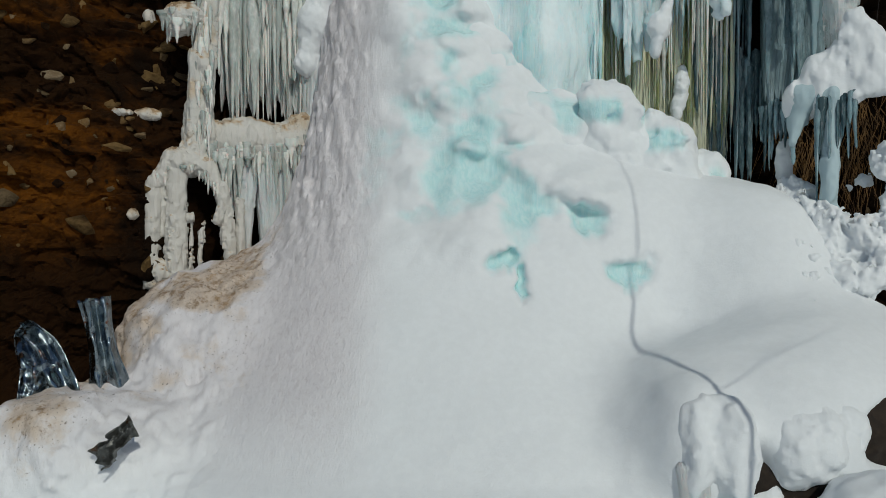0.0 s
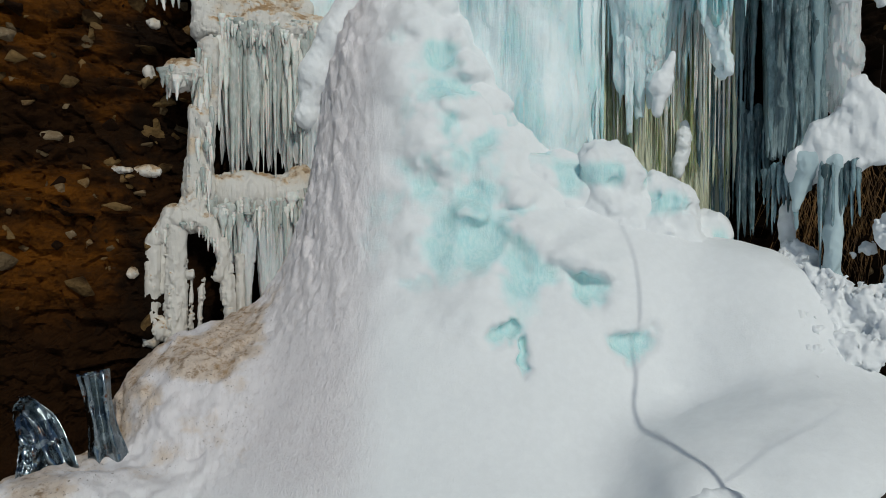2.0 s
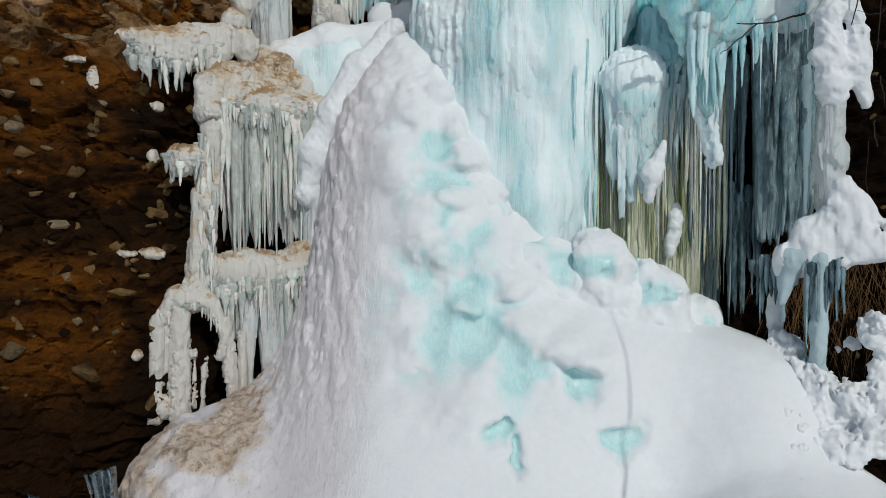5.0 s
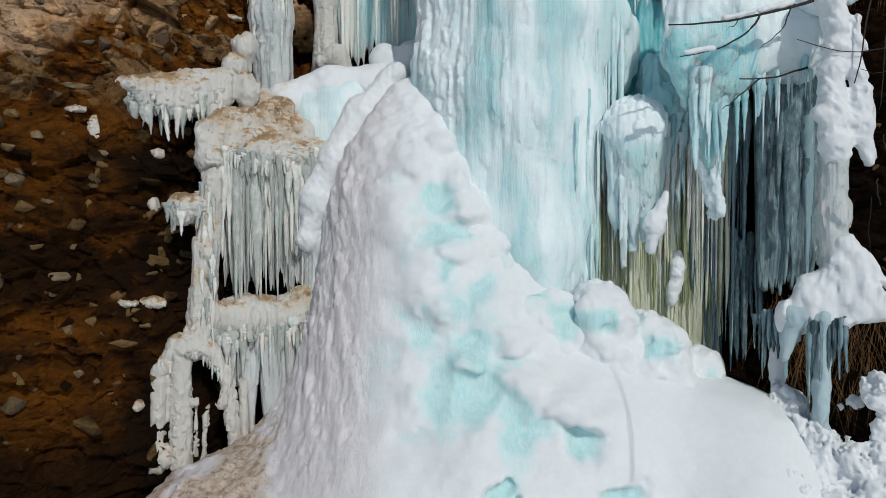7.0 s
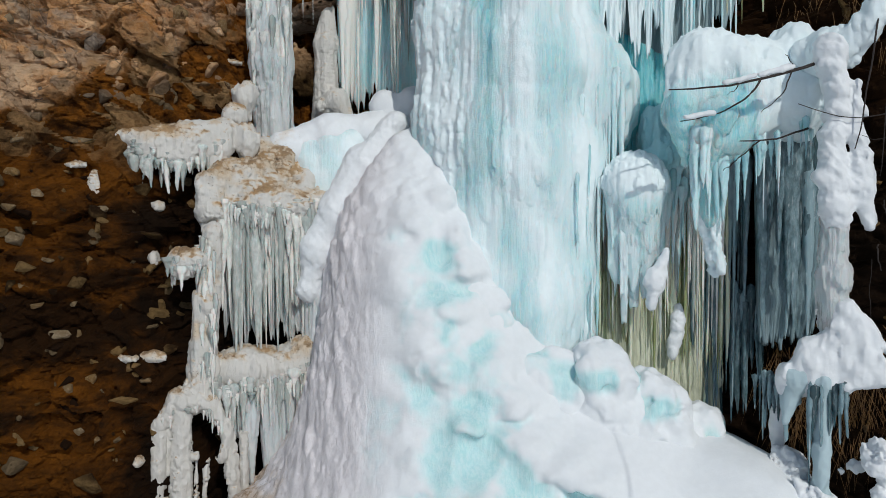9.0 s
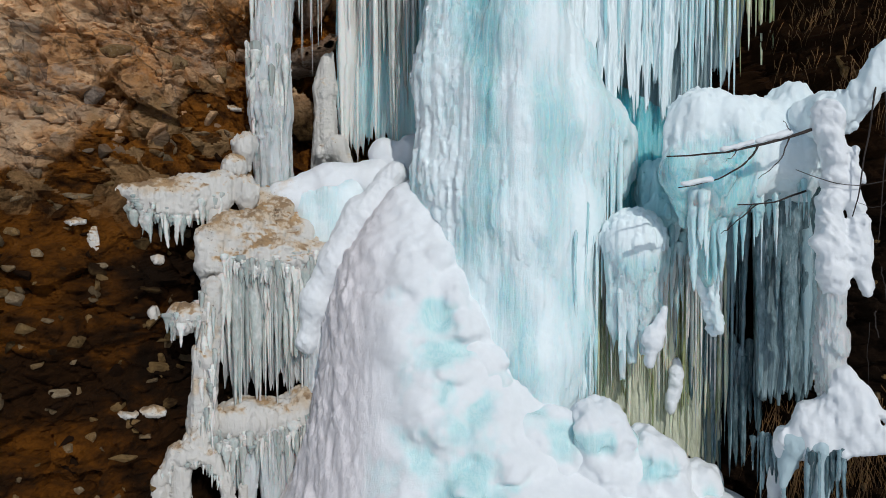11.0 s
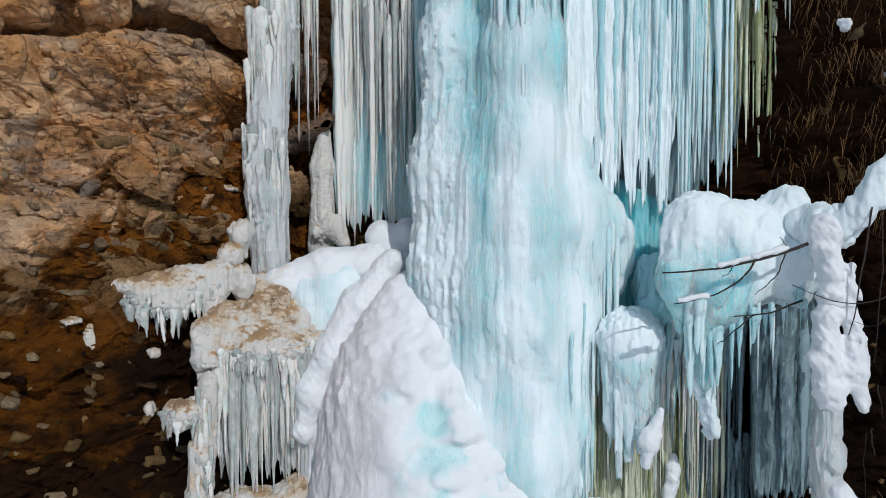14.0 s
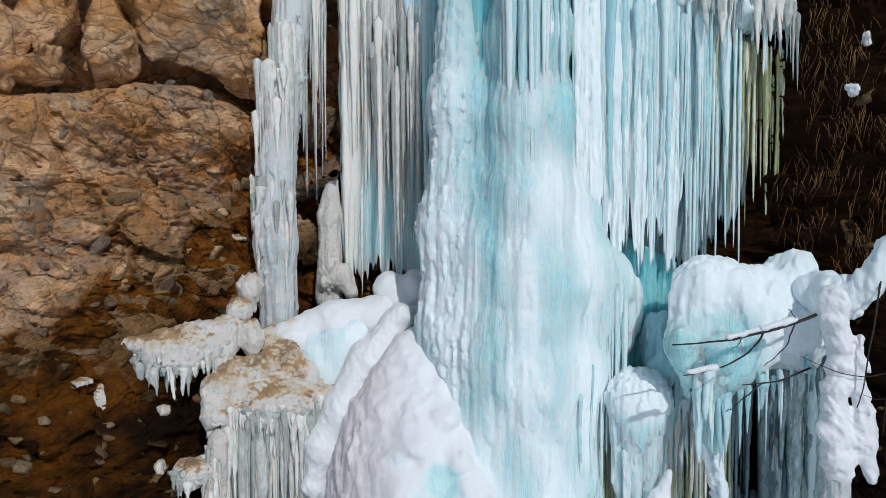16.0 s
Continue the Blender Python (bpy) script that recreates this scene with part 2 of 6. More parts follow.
def snow_and_ice(name, ice_colour, deep_colour, snow_colour=(0.845, 0.87, 0.89), dirt_colour=(0.22, 0.125, 0.05), snow_on_top=0.0, bias=0.0, glow=0.0, rime=0.0, hair=1.0, clearness=0.0, soiled_top=0.0):
    """White snow or rime that gives way to ice by the mesh's own "ice" value, and soil stains by its "dirt" value."""
    m = Nodes(name)
    patch = m.noise(3.2, 5, 0.6, (1, 1, 0.45))
    streak = m.noise(30, 5, 0.68, (1, 1, 0.035))
    grain = m.noise(70, 4, 0.7)
    lumps = m.noise(14, 4, 0.6)
    ice = m.math("ADD", m.attr("ice"), m.math("MULTIPLY", m.math("SUBTRACT", patch, 0.5 - bias), 0.8))
    ice = m.math("ADD", ice, m.math("MULTIPLY", m.math("SUBTRACT", streak, 0.5), m.math("MULTIPLY", m.attr("ice"), 0.9)))
    if snow_on_top:
        ice = m.math("SUBTRACT", ice, m.math("MULTIPLY", m.step(m.axis(2, True), 0.15, 0.75), snow_on_top))
    ice = m.step(ice, 0.10, 1.0)
    clear = m.mix(m.step(streak, 0.36, 0.62), deep_colour, ice_colour)
    clear = m.mix(m.math("MULTIPLY", m.step(m.noise(52, 4, 0.7, (1, 1, 0.02)), 0.54, 0.66), 0.65 * hair), clear, snow_colour)
    snow = m.mix(m.step(lumps, 0.35, 0.7), tuple(c * 0.97 for c in snow_colour), snow_colour)
    col = m.mix(ice, snow, clear)
    col = m.mix(m.math("MULTIPLY", m.attr("crust"), 0.7), col, (0.93, 0.87, 0.89))
    soil_at = m.attr("dirt")
    if soiled_top:
        soil_at = m.math("ADD", soil_at, m.math("MULTIPLY", m.step(m.axis(2, True), 0.0, 0.8), m.math("MULTIPLY", m.step(m.noise(2.2, 4, 0.6), 0.36, 0.62), soiled_top)))
    spots = m.noise(11, 8, 0.78)
    veil = m.math("MULTIPLY", m.step(m.math("ADD", soil_at, m.math("MULTIPLY", m.math("SUBTRACT", m.noise(3, 6, 0.7), 0.5), 1.7)), 0.34, 0.95), 0.55)
    col = m.mix(veil, col, (0.60, 0.42, 0.22))
    dirt = m.step(m.math("ADD", m.math("MULTIPLY", soil_at, 0.75), m.math("MULTIPLY", m.math("SUBTRACT", spots, 0.6), 2.6)), 0.34, 0.80)
    dirt = m.math("MULTIPLY", m.math("MULTIPLY", dirt, m.step(soil_at, 0.08, 0.3)), 0.8)
    soil = m.mix(m.step(m.noise(5, 3), 0.35, 0.65), dirt_colour, (0.42, 0.25, 0.10))
    col = m.mix(dirt, col, soil)
    specks = m.math("MULTIPLY", m.step(m.noise(34, 3, 0.6), 0.62, 0.70), m.step(m.math("ADD", soil_at, m.math("MULTIPLY", spots, 0.4)), 0.4, 0.8))
    col = m.mix(m.math("MULTIPLY", specks, 0.8), col, (0.09, 0.055, 0.025))
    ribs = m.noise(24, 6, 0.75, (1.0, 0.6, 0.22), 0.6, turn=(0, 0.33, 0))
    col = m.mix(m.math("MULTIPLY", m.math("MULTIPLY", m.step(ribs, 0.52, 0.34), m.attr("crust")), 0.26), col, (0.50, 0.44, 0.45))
    rough = m.math("ADD", m.math("MULTIPLY", ice, -0.58 + 0.30 * rime), 0.70 - 0.30 * rime)
    lines = m.noise(75, 4, 0.7, (1, 1, 0.03))
    crystal = m.voronoi(95, squash=(1, 1, 0.5))
    b1 = m.bump(grain, 0.4 + 0.2 * rime, 0.014)
    b2 = m.bump(lumps, 0.14 + 0.2 * rime, 0.04, b1)
    if rime:
        b2 = m.bump(m.noise(34, 5, 0.7, (1, 1, 0.16)), 0.6 * rime, 0.035, b2)
    b2 = m.bump(m.math("MULTIPLY", crystal, ice), 0.45, 0.012, b2)
    b3 = m.bump(m.math("MULTIPLY", m.math("ADD", streak, m.math("MULTIPLY", lines, 0.5)), ice), 0.75 * hair, 0.04, b2)
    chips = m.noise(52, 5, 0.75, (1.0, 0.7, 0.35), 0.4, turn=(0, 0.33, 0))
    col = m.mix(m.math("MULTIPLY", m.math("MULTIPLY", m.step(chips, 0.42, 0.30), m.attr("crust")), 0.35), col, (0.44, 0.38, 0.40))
    b4 = m.bump(m.math("MULTIPLY", ribs, m.attr("crust")), 0.6, 0.05, b3)
    b4 = m.bump(m.math("MULTIPLY", chips, m.attr("crust")), 0.6, 0.025, b4)
    return m.done(col, rough, b4, IOR=1.31, Subsurface_Weight=m.math("MULTIPLY", ice, glow), Subsurface_Scale=0.16, Subsurface_Radius=(0.45, 0.9, 1.0), Transmission_Weight=m.math("MULTIPLY", ice, clearness), Specular_IOR_Level=m.math("ADD", m.math("MULTIPLY", ice, 0.6), 0.35))


def icicle_ice(name, light, dark, clear=0.0):
    m = Nodes(name)
    streak = m.noise(40, 4, 0.6, (1, 1, 0.06))
    band = m.noise(16, 4, 0.65, (1, 1, 0.5))
    rnd = m.random()
    t = m.math("ADD", m.math("MULTIPLY", rnd, 0.55), m.math("MULTIPLY", band, 0.6))
    col = m.mix(m.step(t, 0.3, 0.8), dark, light)
    col = m.mix(m.math("MULTIPLY", m.step(streak, 0.55, 0.75), 0.6), col, (0.85, 0.88, 0.89))
    b = m.bump(band, 0.3, 0.02, m.bump(streak, 0.6, 0.015, m.bump(m.voronoi(110, squash=(1, 1, 0.5)), 0.35, 0.01)))
    return m.done(col, m.math("ADD", m.math("MULTIPLY", band, 0.18), 0.04), b, IOR=1.31, Subsurface_Weight=0.4, Subsurface_Scale=0.05, Subsurface_Radius=(0.5, 0.9, 1.0), Transmission_Weight=m.math("MULTIPLY", m.step(t, 0.75, 0.3), clear), Specular_IOR_Level=0.9)


SNOW = snow_and_ice("snow", (0.66, 0.87, 0.88), (0.51, 0.795, 0.815), glow=0.35, hair=0.15)
CLEAR = snow_and_ice("clear_ice", (0.80, 0.86, 0.85), (0.60, 0.70, 0.69), (0.88, 0.90, 0.92), glow=0.5, clearness=0.3)
DEEP = snow_and_ice("deep_ice", (0.38, 0.80, 0.86), (0.22, 0.68, 0.77), (0.60, 0.88, 0.92), glow=0.8)
LEDGE = snow_and_ice("rimed_ice", (0.70, 0.77, 0.73), (0.48, 0.57, 0.53), (0.71, 0.685, 0.64), snow_on_top=0.35, glow=0.4, rime=1.0, soiled_top=1.15)
BLUE = snow_and_ice("blue_ice", (0.62, 0.90, 0.96), (0.38, 0.80, 0.89), (0.88, 0.97, 0.99), glow=0.9)
# Glassy grey ice; the shade below the shelf is put into its colour too.
SHADE = snow_and_ice("shaded_grey_ice", (0.28, 0.42, 0.46), (0.08, 0.15, 0.17), (0.48, 0.60, 0.64), clearness=0.25)
YELLOW = snow_and_ice("yellow_ice", (0.62, 0.64, 0.42), (0.26, 0.28, 0.11), (0.78, 0.80, 0.68))
ICE_WHITE = icicle_ice("icicle_white", (0.84, 0.84, 0.79), (0.50, 0.54, 0.51), 0.25)
ICE_BLUE = icicle_ice("icicle_blue", (0.76, 0.92, 0.95), (0.50, 0.80, 0.86), 0.15)
# Grey icicles, with the same shade darkening their colour.
ICE_GREY = icicle_ice("icicle_shaded_grey", (0.29, 0.40, 0.44), (0.085, 0.145, 0.165), 0.4)
ICE_YELLOW = icicle_ice("icicle_yellow", (0.74, 0.77, 0.58), (0.40, 0.44, 0.21), 0.25)


def rock_material(name, embedded):
    """Wet dark mud with rust below, dry tan rock above."""
    m = Nodes(name)
    big = m.noise(0.9, 5, 0.6)
    mid = m.noise(3.2, 7, 0.68, (0.9, 1, 1.15))
    fine = m.noise(26, 6, 0.72)
    x, z = m.axis(0), m.axis(2)
    dry = m.step(m.math("ADD", m.math("ADD", z, m.math("MULTIPLY", m.math("SUBTRACT", big, 0.5), 4.2)), m.math("MULTIPLY", x, -0.8)), 10.6, 11.5)
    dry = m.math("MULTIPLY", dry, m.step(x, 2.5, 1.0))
    tan = m.mix(m.step(mid, 0.34, 0.66), (0.52, 0.28, 0.125), (0.95, 0.62, 0.35))
    tan = m.mix(m.math("MULTIPLY", m.step(m.noise(1.1, 5, 0.65), 0.50, 0.60), 0.5), tan, (0.48, 0.38, 0.28))
    tan = m.mix(m.step(m.noise(2.1, 6, 0.7, (1, 1, 1.6)), 0.66, 0.73), tan, (0.20, 0.17, 0.15))
    tone = m.attr("tone")
    tan = m.mix(m.math("MULTIPLY", m.step(tone, 0.30, 0.36), 0.5), tan, (0.26, 0.22, 0.19))
    tan = m.mix(m.math("MULTIPLY", m.step(tone, -0.25, -0.35), 0.55), tan, (0.74, 0.58, 0.40))
    tan = m.mix(m.math("MULTIPLY", m.step(m.noise(3.4, 6, 0.7), 0.60, 0.72), 0.7), tan, (0.62, 0.50, 0.36))
    ochre = m.step(m.noise(1.25, 6, 0.66, (0.8, 1, 1.5)), 0.46, 0.57)
    if embedded:
        rnd = m.random()
        wet = m.mix(m.step(m.math("ADD", rnd, m.math("MULTIPLY", m.math("SUBTRACT", mid, 0.5), 0.9)), 0.25, 0.75), (0.018, 0.008, 0.003), (0.24, 0.15, 0.06))
        wet = m.mix(m.math("MULTIPLY", m.step(rnd, 0.75, 0.85), 0.7), wet, (0.13, 0.10, 0.065))
        tan = m.mix(m.step(rnd, 0.35, 0.9), tan, (0.22, 0.175, 0.14))
        dry = m.step(m.math("ADD", z, m.math("MULTIPLY", x, -0.45)), 8.6, 9.4)
        dry = m.math("MULTIPLY", dry, m.step(x, 2.5, 1.0))
        dry_col = m.mix(m.math("MULTIPLY", ochre, 0.35), tan, (0.32, 0.12, 0.02))
    else:
        # Rust fades to the right, which puts the cliff's shade into the colour.
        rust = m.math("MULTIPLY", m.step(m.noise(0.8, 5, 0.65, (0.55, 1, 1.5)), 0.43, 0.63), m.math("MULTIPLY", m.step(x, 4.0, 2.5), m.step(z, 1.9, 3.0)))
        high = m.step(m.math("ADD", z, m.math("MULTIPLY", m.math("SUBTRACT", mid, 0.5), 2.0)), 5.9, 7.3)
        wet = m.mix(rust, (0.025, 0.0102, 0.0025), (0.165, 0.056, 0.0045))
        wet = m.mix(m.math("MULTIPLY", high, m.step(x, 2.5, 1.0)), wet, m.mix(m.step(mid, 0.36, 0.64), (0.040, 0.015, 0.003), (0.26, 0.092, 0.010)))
        wet = m.mix(m.math("MULTIPLY", m.math("MULTIPLY", high, m.step(x, 2.5, 1.0)), m.step(tone, 0.26, 0.34)), wet, (0.36, 0.22, 0.10))
        wet = m.mix(m.math("MULTIPLY", m.step(m.noise(7, 6, 0.75), 0.60, 0.72), 0.6), wet, (0.036, 0.022, 0.011))
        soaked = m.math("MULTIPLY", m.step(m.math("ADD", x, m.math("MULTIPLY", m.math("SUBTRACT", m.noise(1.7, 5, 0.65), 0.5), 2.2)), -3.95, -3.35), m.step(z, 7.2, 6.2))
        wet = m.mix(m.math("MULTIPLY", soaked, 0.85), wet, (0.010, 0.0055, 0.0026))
        dry_col = m.mix(m.math("MULTIPLY", ochre, 0.6), tan, (0.62, 0.27, 0.06))
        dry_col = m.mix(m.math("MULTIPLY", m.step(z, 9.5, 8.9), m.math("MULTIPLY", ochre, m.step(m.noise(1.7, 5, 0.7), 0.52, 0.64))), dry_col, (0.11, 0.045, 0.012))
    col = m.mix(dry, wet, dry_col)
    if not embedded:
        seep = m.math("MULTIPLY", m.math("MULTIPLY", m.step(x, -4.9, -3.7), m.step(x, 2.5, 1.0)), m.math("MULTIPLY", m.step(z, 7.4, 9.0), m.step(z, 9.7, 9.1)))
        seep = m.math("MULTIPLY", seep, m.step(m.noise(1.6, 6, 0.7, (0.8, 1, 1.5)), 0.41, 0.53))
        col = m.mix(m.math("MULTIPLY", seep, 0.85), col, m.mix(m.step(m.noise(2.6, 6, 0.7), 0.42, 0.60), (0.050, 0.018, 0.004), (0.46, 0.16, 0.02)))
    where = m.adrift(1.6, 0.5)
    wide = m.voronoi(1.5, "DISTANCE_TO_EDGE", (0.75, 1, 1.35), where=where)
    narrow = m.voronoi(4.4, "DISTANCE_TO_EDGE", (0.8, 1, 1.4), where=where)
    cracks = m.math("MAXIMUM", m.step(wide, 0.030, 0.008), m.math("MULTIPLY", m.step(narrow, 0.035, 0.008), m.step(m.noise(1.3, 3), 0.54, 0.64)))
    col = m.mix(m.math("MULTIPLY", m.math("MULTIPLY", cracks, dry), 0.55), col, (0.06, 0.038, 0.02))
    grit = m.math("MULTIPLY", m.step(fine, 0.42, 0.7), 0.28)
    col = m.mix(grit, col, m.mix(dry, (0.012, 0.007, 0.003), (0.56, 0.42, 0.28)))
    b = m.bump(fine, 0.8, 0.035)
    b = m.bump(mid, 0.9, 0.18, b)
    b = m.bump(m.math("ADD", m.step(wide, 0.0, 0.10), m.math("MULTIPLY", m.step(narrow, 0.0, 0.10), 0.5)), m.math("MULTIPLY", dry, 0.5), 0.05, b)
    b = m.bump(m.step(m.noise(2.3, 3, 0.5, (0.6, 1, 2.4), 0.4), 0.45, 0.52), 0.35, 0.04, b)
    return m.done(col, 0.85, b, Specular_IOR_Level=0.08)


def pale_stone(name):
    """Dry tan and grey stone, muddy in places."""
    m = Nodes(name)
    mid, fine, rnd = m.noise(9, 6, 0.7), m.noise(42, 5, 0.7), m.random()
    col = m.mix(m.step(rnd, 0.2, 0.8), (0.25, 0.19, 0.115), (0.21, 0.125, 0.045))
    col = m.mix(m.step(mid, 0.42, 0.62), m.mix(0.5, col, (0.10, 0.055, 0.02)), col)
    col = m.mix(m.math("MULTIPLY", m.step(fine, 0.5, 0.7), 0.35), col, (0.42, 0.35, 0.25))
    mud = m.step(m.noise(6, 5, 0.7), 0.55, 0.66)
    col = m.mix(mud, col, (0.045, 0.019, 0.006))
    return m.done(col, 0.75, m.bump(mid, 0.8, 0.05, m.bump(fine, 0.6, 0.015)), Specular_IOR_Level=0.2)


PALE = pale_stone("pale_stone")
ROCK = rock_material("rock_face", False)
STONE = rock_material("stone", True)


# ---- the ground and the rock face ----
def grid_mesh(name, xs, ys, f):
    """A sheet over xs, ys; f gives the three coordinates."""
    a, b = np.meshgrid(xs, ys, indexing="ij")
    verts = np.stack(f(a.ravel(), b.ravel()), 1)
    n, m = len(xs), len(ys)
    i = (np.arange(n - 1)[:, None] * m + np.arange(m - 1)[None, :]).ravel()
    return raw_mesh(name, verts, np.stack([i, i + m, i + m + 1, i + 1], 1)), verts


def ground_z(x, y):
    r = np.hypot(x, y)
    return 0.25 * ramp01(y, -2, 5.5) + 0.10 * fbm(x * 0.5, y * 0.5, 0 * x, 3) + ramp01(r, 40, 500) * 14 * fbm(x * 0.008, y * 0.008, 0 * x + 3, 2) - 0.15


span = np.concatenate([-np.geomspace(900, 10, 40), np.linspace(-9.6, 9.6, 80), np.geomspace(10, 900, 40)])
me, vs = grid_mesh("ground", span, span, lambda x, y: (x, y, ground_z(x, y)))
add_values(me, vs, ice=0.0, dirt=0.0, crust=0.0)
me.materials.append(SNOW)
tagged(new("ground", me), "snow-covered valley floor, soft and white", "ground", kind="structure")


def face_y(x, z):
    """Depth of the bare rock face: two flanks that lean back and a recess between them."""
    left = 8.0 + 0.6 * np.minimum(x + 4, 0) + 1.1 * np.maximum(x + 4, 0) + 0.10 * (z - 4) + 0.22 * np.maximum(z - 5, 0)
    right = 8.3 - 1.2 * (x - 4.55) + 0.5 * np.maximum(x - 4.9, 0)
    back = 11.2 - 0.5 * (x + 0.3) * ramp01(x, -0.3, 1.5)
    return smin([left, right, np.maximum(back, 9.35)], 0.5)


def plates(x, z, seed):
    """Broken rock: each cell its own tilted facet; gives the relief and the distance to the cell's edge."""
    cx, cz = np.floor(x), np.floor(z)
    best, second, val, tone = np.full(x.shape, 9.0), np.full(x.shape, 9.0), np.zeros(x.shape), np.zeros(x.shape)
    for i in (-1, 0, 1):
        for j in (-1, 0, 1):
            a, b = (cx + i).astype(np.int64), (cz + j).astype(np.int64)
            h = [LATTICE[(a + s + seed) & 63, (b + 3 * s) & 63, (seed * 7 + s) & 63] for s in range(5)]
            dx, dz = x - (cx + i + 0.5 + 0.42 * h[0]), z - (cz + j + 0.5 + 0.42 * h[1])
            d = np.hypot(dx, dz)
            near = d < best
            second = np.where(near, best, np.minimum(second, d))
            val = np.where(near, h[2] + 0.9 * h[3] * dx + 1.1 * (h[4] + 0.35) * dz, val)
            tone = np.where(near, h[1], tone)
            best = np.where(near, d, best)
    return val, second - best, tone


def dryness(x, z):
    return ramp01(z - 0.7 * x + 1.0 * fbm(x * 0.9, z * 0.9, 0 * x, 2), 9.8, 10.8) * ramp01(-x, -2, -1)


def warped(x, z):
    return x + 0.10 * fbm(x * 2.5, z * 2.5, 0 * x + 5, 2), z + 0.10 * fbm(x * 2.5, z * 2.5, 0 * x + 9, 2) + 0.15 * x


def block_tone(x, y, z):
    """A value for each broken block of the face."""
    wx, wz = warped(x, z)
    return 0.7 * plates(wx * 2.0, wz * 2.4, 3)[2] + 0.45 * plates(wx * 5.0, wz * 5.8, 11)[2]


def brow_z(x):
    """Height of the dark crack under the overhanging boulders."""
    return np.interp(x, (-7, -5.5, -4.25, -3.6, -2.9, -2.2), (9.5, 9.7, 10.07, 10.12, 9.85, 9.45))


def face_relief(x, z):
    y = face_y(x, z)
    dry = dryness(x, z)
    wx, wz = warped(x, z)
    huge, e0, _ = plates(wx * 0.8, wz * 1.0, 31)
    big, e1, _ = plates(wx * 2.0, wz * 2.4, 3)
    small, e2, _ = plates(wx * 5.0, wz * 5.8, 11)
    tiny, e3, _ = plates(wx * 11, wz * 12, 23)
    broken = ramp01(fbm(x * 0.8 + 3, z * 0.8, 0 * x, 2), -0.35, 0.25)
    slab = ramp01(z - brow_z(x), -1.25, -0.8) * ramp01(-x, 2.2, 2.8)
    broken = broken * (1 - 0.75 * slab)
    y = y - (0.06 + 0.12 * dry * (1 - 0.7 * slab)) * huge - (0.10 * (1 - 0.6 * slab) + 0.10 * dry * broken) * big - (0.055 + 0.04 * dry * broken) * small - (0.012 + 0.008 * dry * broken) * tiny
    y = y + (0.05 * dry) * ramp01(-e0, -0.10, 0) + (0.05 + 0.09 * dry) * ramp01(-e1, -0.08, 0) * broken + (0.02 + 0.035 * dry * broken) * ramp01(-e2, -0.09, 0)
    brow = z - brow_z(x) - 0.06 * fbm(x * 3, 0 * x, 0 * x, 2)
    y = y + (0.35 * ramp01(brow, -0.12, 0.05) + 0.75 * np.exp(-((brow - 0.08) / 0.17) ** 2)) * ramp01(-x, 1.8, 2.4)
    y = y - 0.55 * np.exp(-((brow + 0.5) / 0.40) ** 2) * ramp01(-x, 2.4, 3.0)
    warp = 0.35 * fbm(x * 0.7, z * 0.7, 0 * x + 2, 2)
    ledge = (z + 0.16 * x + warp) * 2.3
    strata = np.abs((ledge % 1.0) - 0.5) * 2
    y = y + 0.06 * ramp01(strata, 0.55, 1.0) * (0.4 + fbm(x * 0.9, z * 0.9, 0 * x + 7, 2))
    y = y + (0.16 - 0.08 * ramp01(x, 1, 3)) * fbm(x * 1.1, z * 1.4, 0 * x, 2) + 0.10 * np.abs(fbm(x * 3.1, z * 4.2, 0 * x + 4, 3)) + 0.03 * fbm(x * 11, z * 13, 0 * x, 2)
    return y


me, vs = grid_mesh("rock_face", np.concatenate([np.linspace(-9, -6.25, 20), np.linspace(-6.2, -1.6, 240), np.linspace(-1.5, 4.1, 80), np.linspace(4.15, 5.8, 70), np.linspace(5.9, 9, 20)]), np.concatenate([np.linspace(-0.6, 1.1, 20), np.linspace(1.15, 11.8, 440), np.linspace(11.9, 15.5, 25)]), lambda x, z: (x, face_relief(x, z), z))
me.flip_normals()
add_values(me, vs, tone=block_tone)
for p in me.polygons:
    p.use_smooth = False
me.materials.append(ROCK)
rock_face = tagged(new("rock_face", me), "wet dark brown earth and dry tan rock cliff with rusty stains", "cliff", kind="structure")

me, vs = grid_mesh("hillside", np.linspace(-60, 60, 60), np.linspace(0, 1, 20),
                   lambda x, s: (x, 11.6 + 40 * s, 15.2 + 18 * s + 0.5 * fbm(x * 0.3, s * 9, 0 * x, 2)))
add_values(me, vs, ice=0.0, dirt=0.1, crust=0.0)
me.materials.append(SNOW)
tagged(new("hillside", me), "snowy hillside above the cliff", "hillside", kind="structure")


def rock_mesh(name, seed, facets=16, squash=0.7):
    """An angular stone: the hull of random points, with its edges worn."""
    rnd = random.Random(seed)
    bm = bmesh.new()
    for _ in range(facets):
        v = Vector((rnd.gauss(0, 1), rnd.gauss(0, 1), rnd.gauss(0, 1))).normalized()
        v *= rnd.uniform(0.75, 1.0)
        bm.verts.new((v.x, v.y * 0.8, v.z * squash))
    hull = bmesh.ops.convex_hull(bm, input=bm.verts)
    bmesh.ops.delete(bm, geom=[g for g in hull["geom_interior"] if isinstance(g, bmesh.types.BMVert)], context="VERTS")
    bmesh.ops.bevel(bm, geom=bm.edges[:], offset=0.05, segments=1, affect="EDGES")
    bmesh.ops.recalc_face_normals(bm, faces=bm.faces[:])
    me = bpy.data.meshes.new(name)
    bm.to_mesh(me)
    bm.free()
    me.materials.append(STONE)
    return me


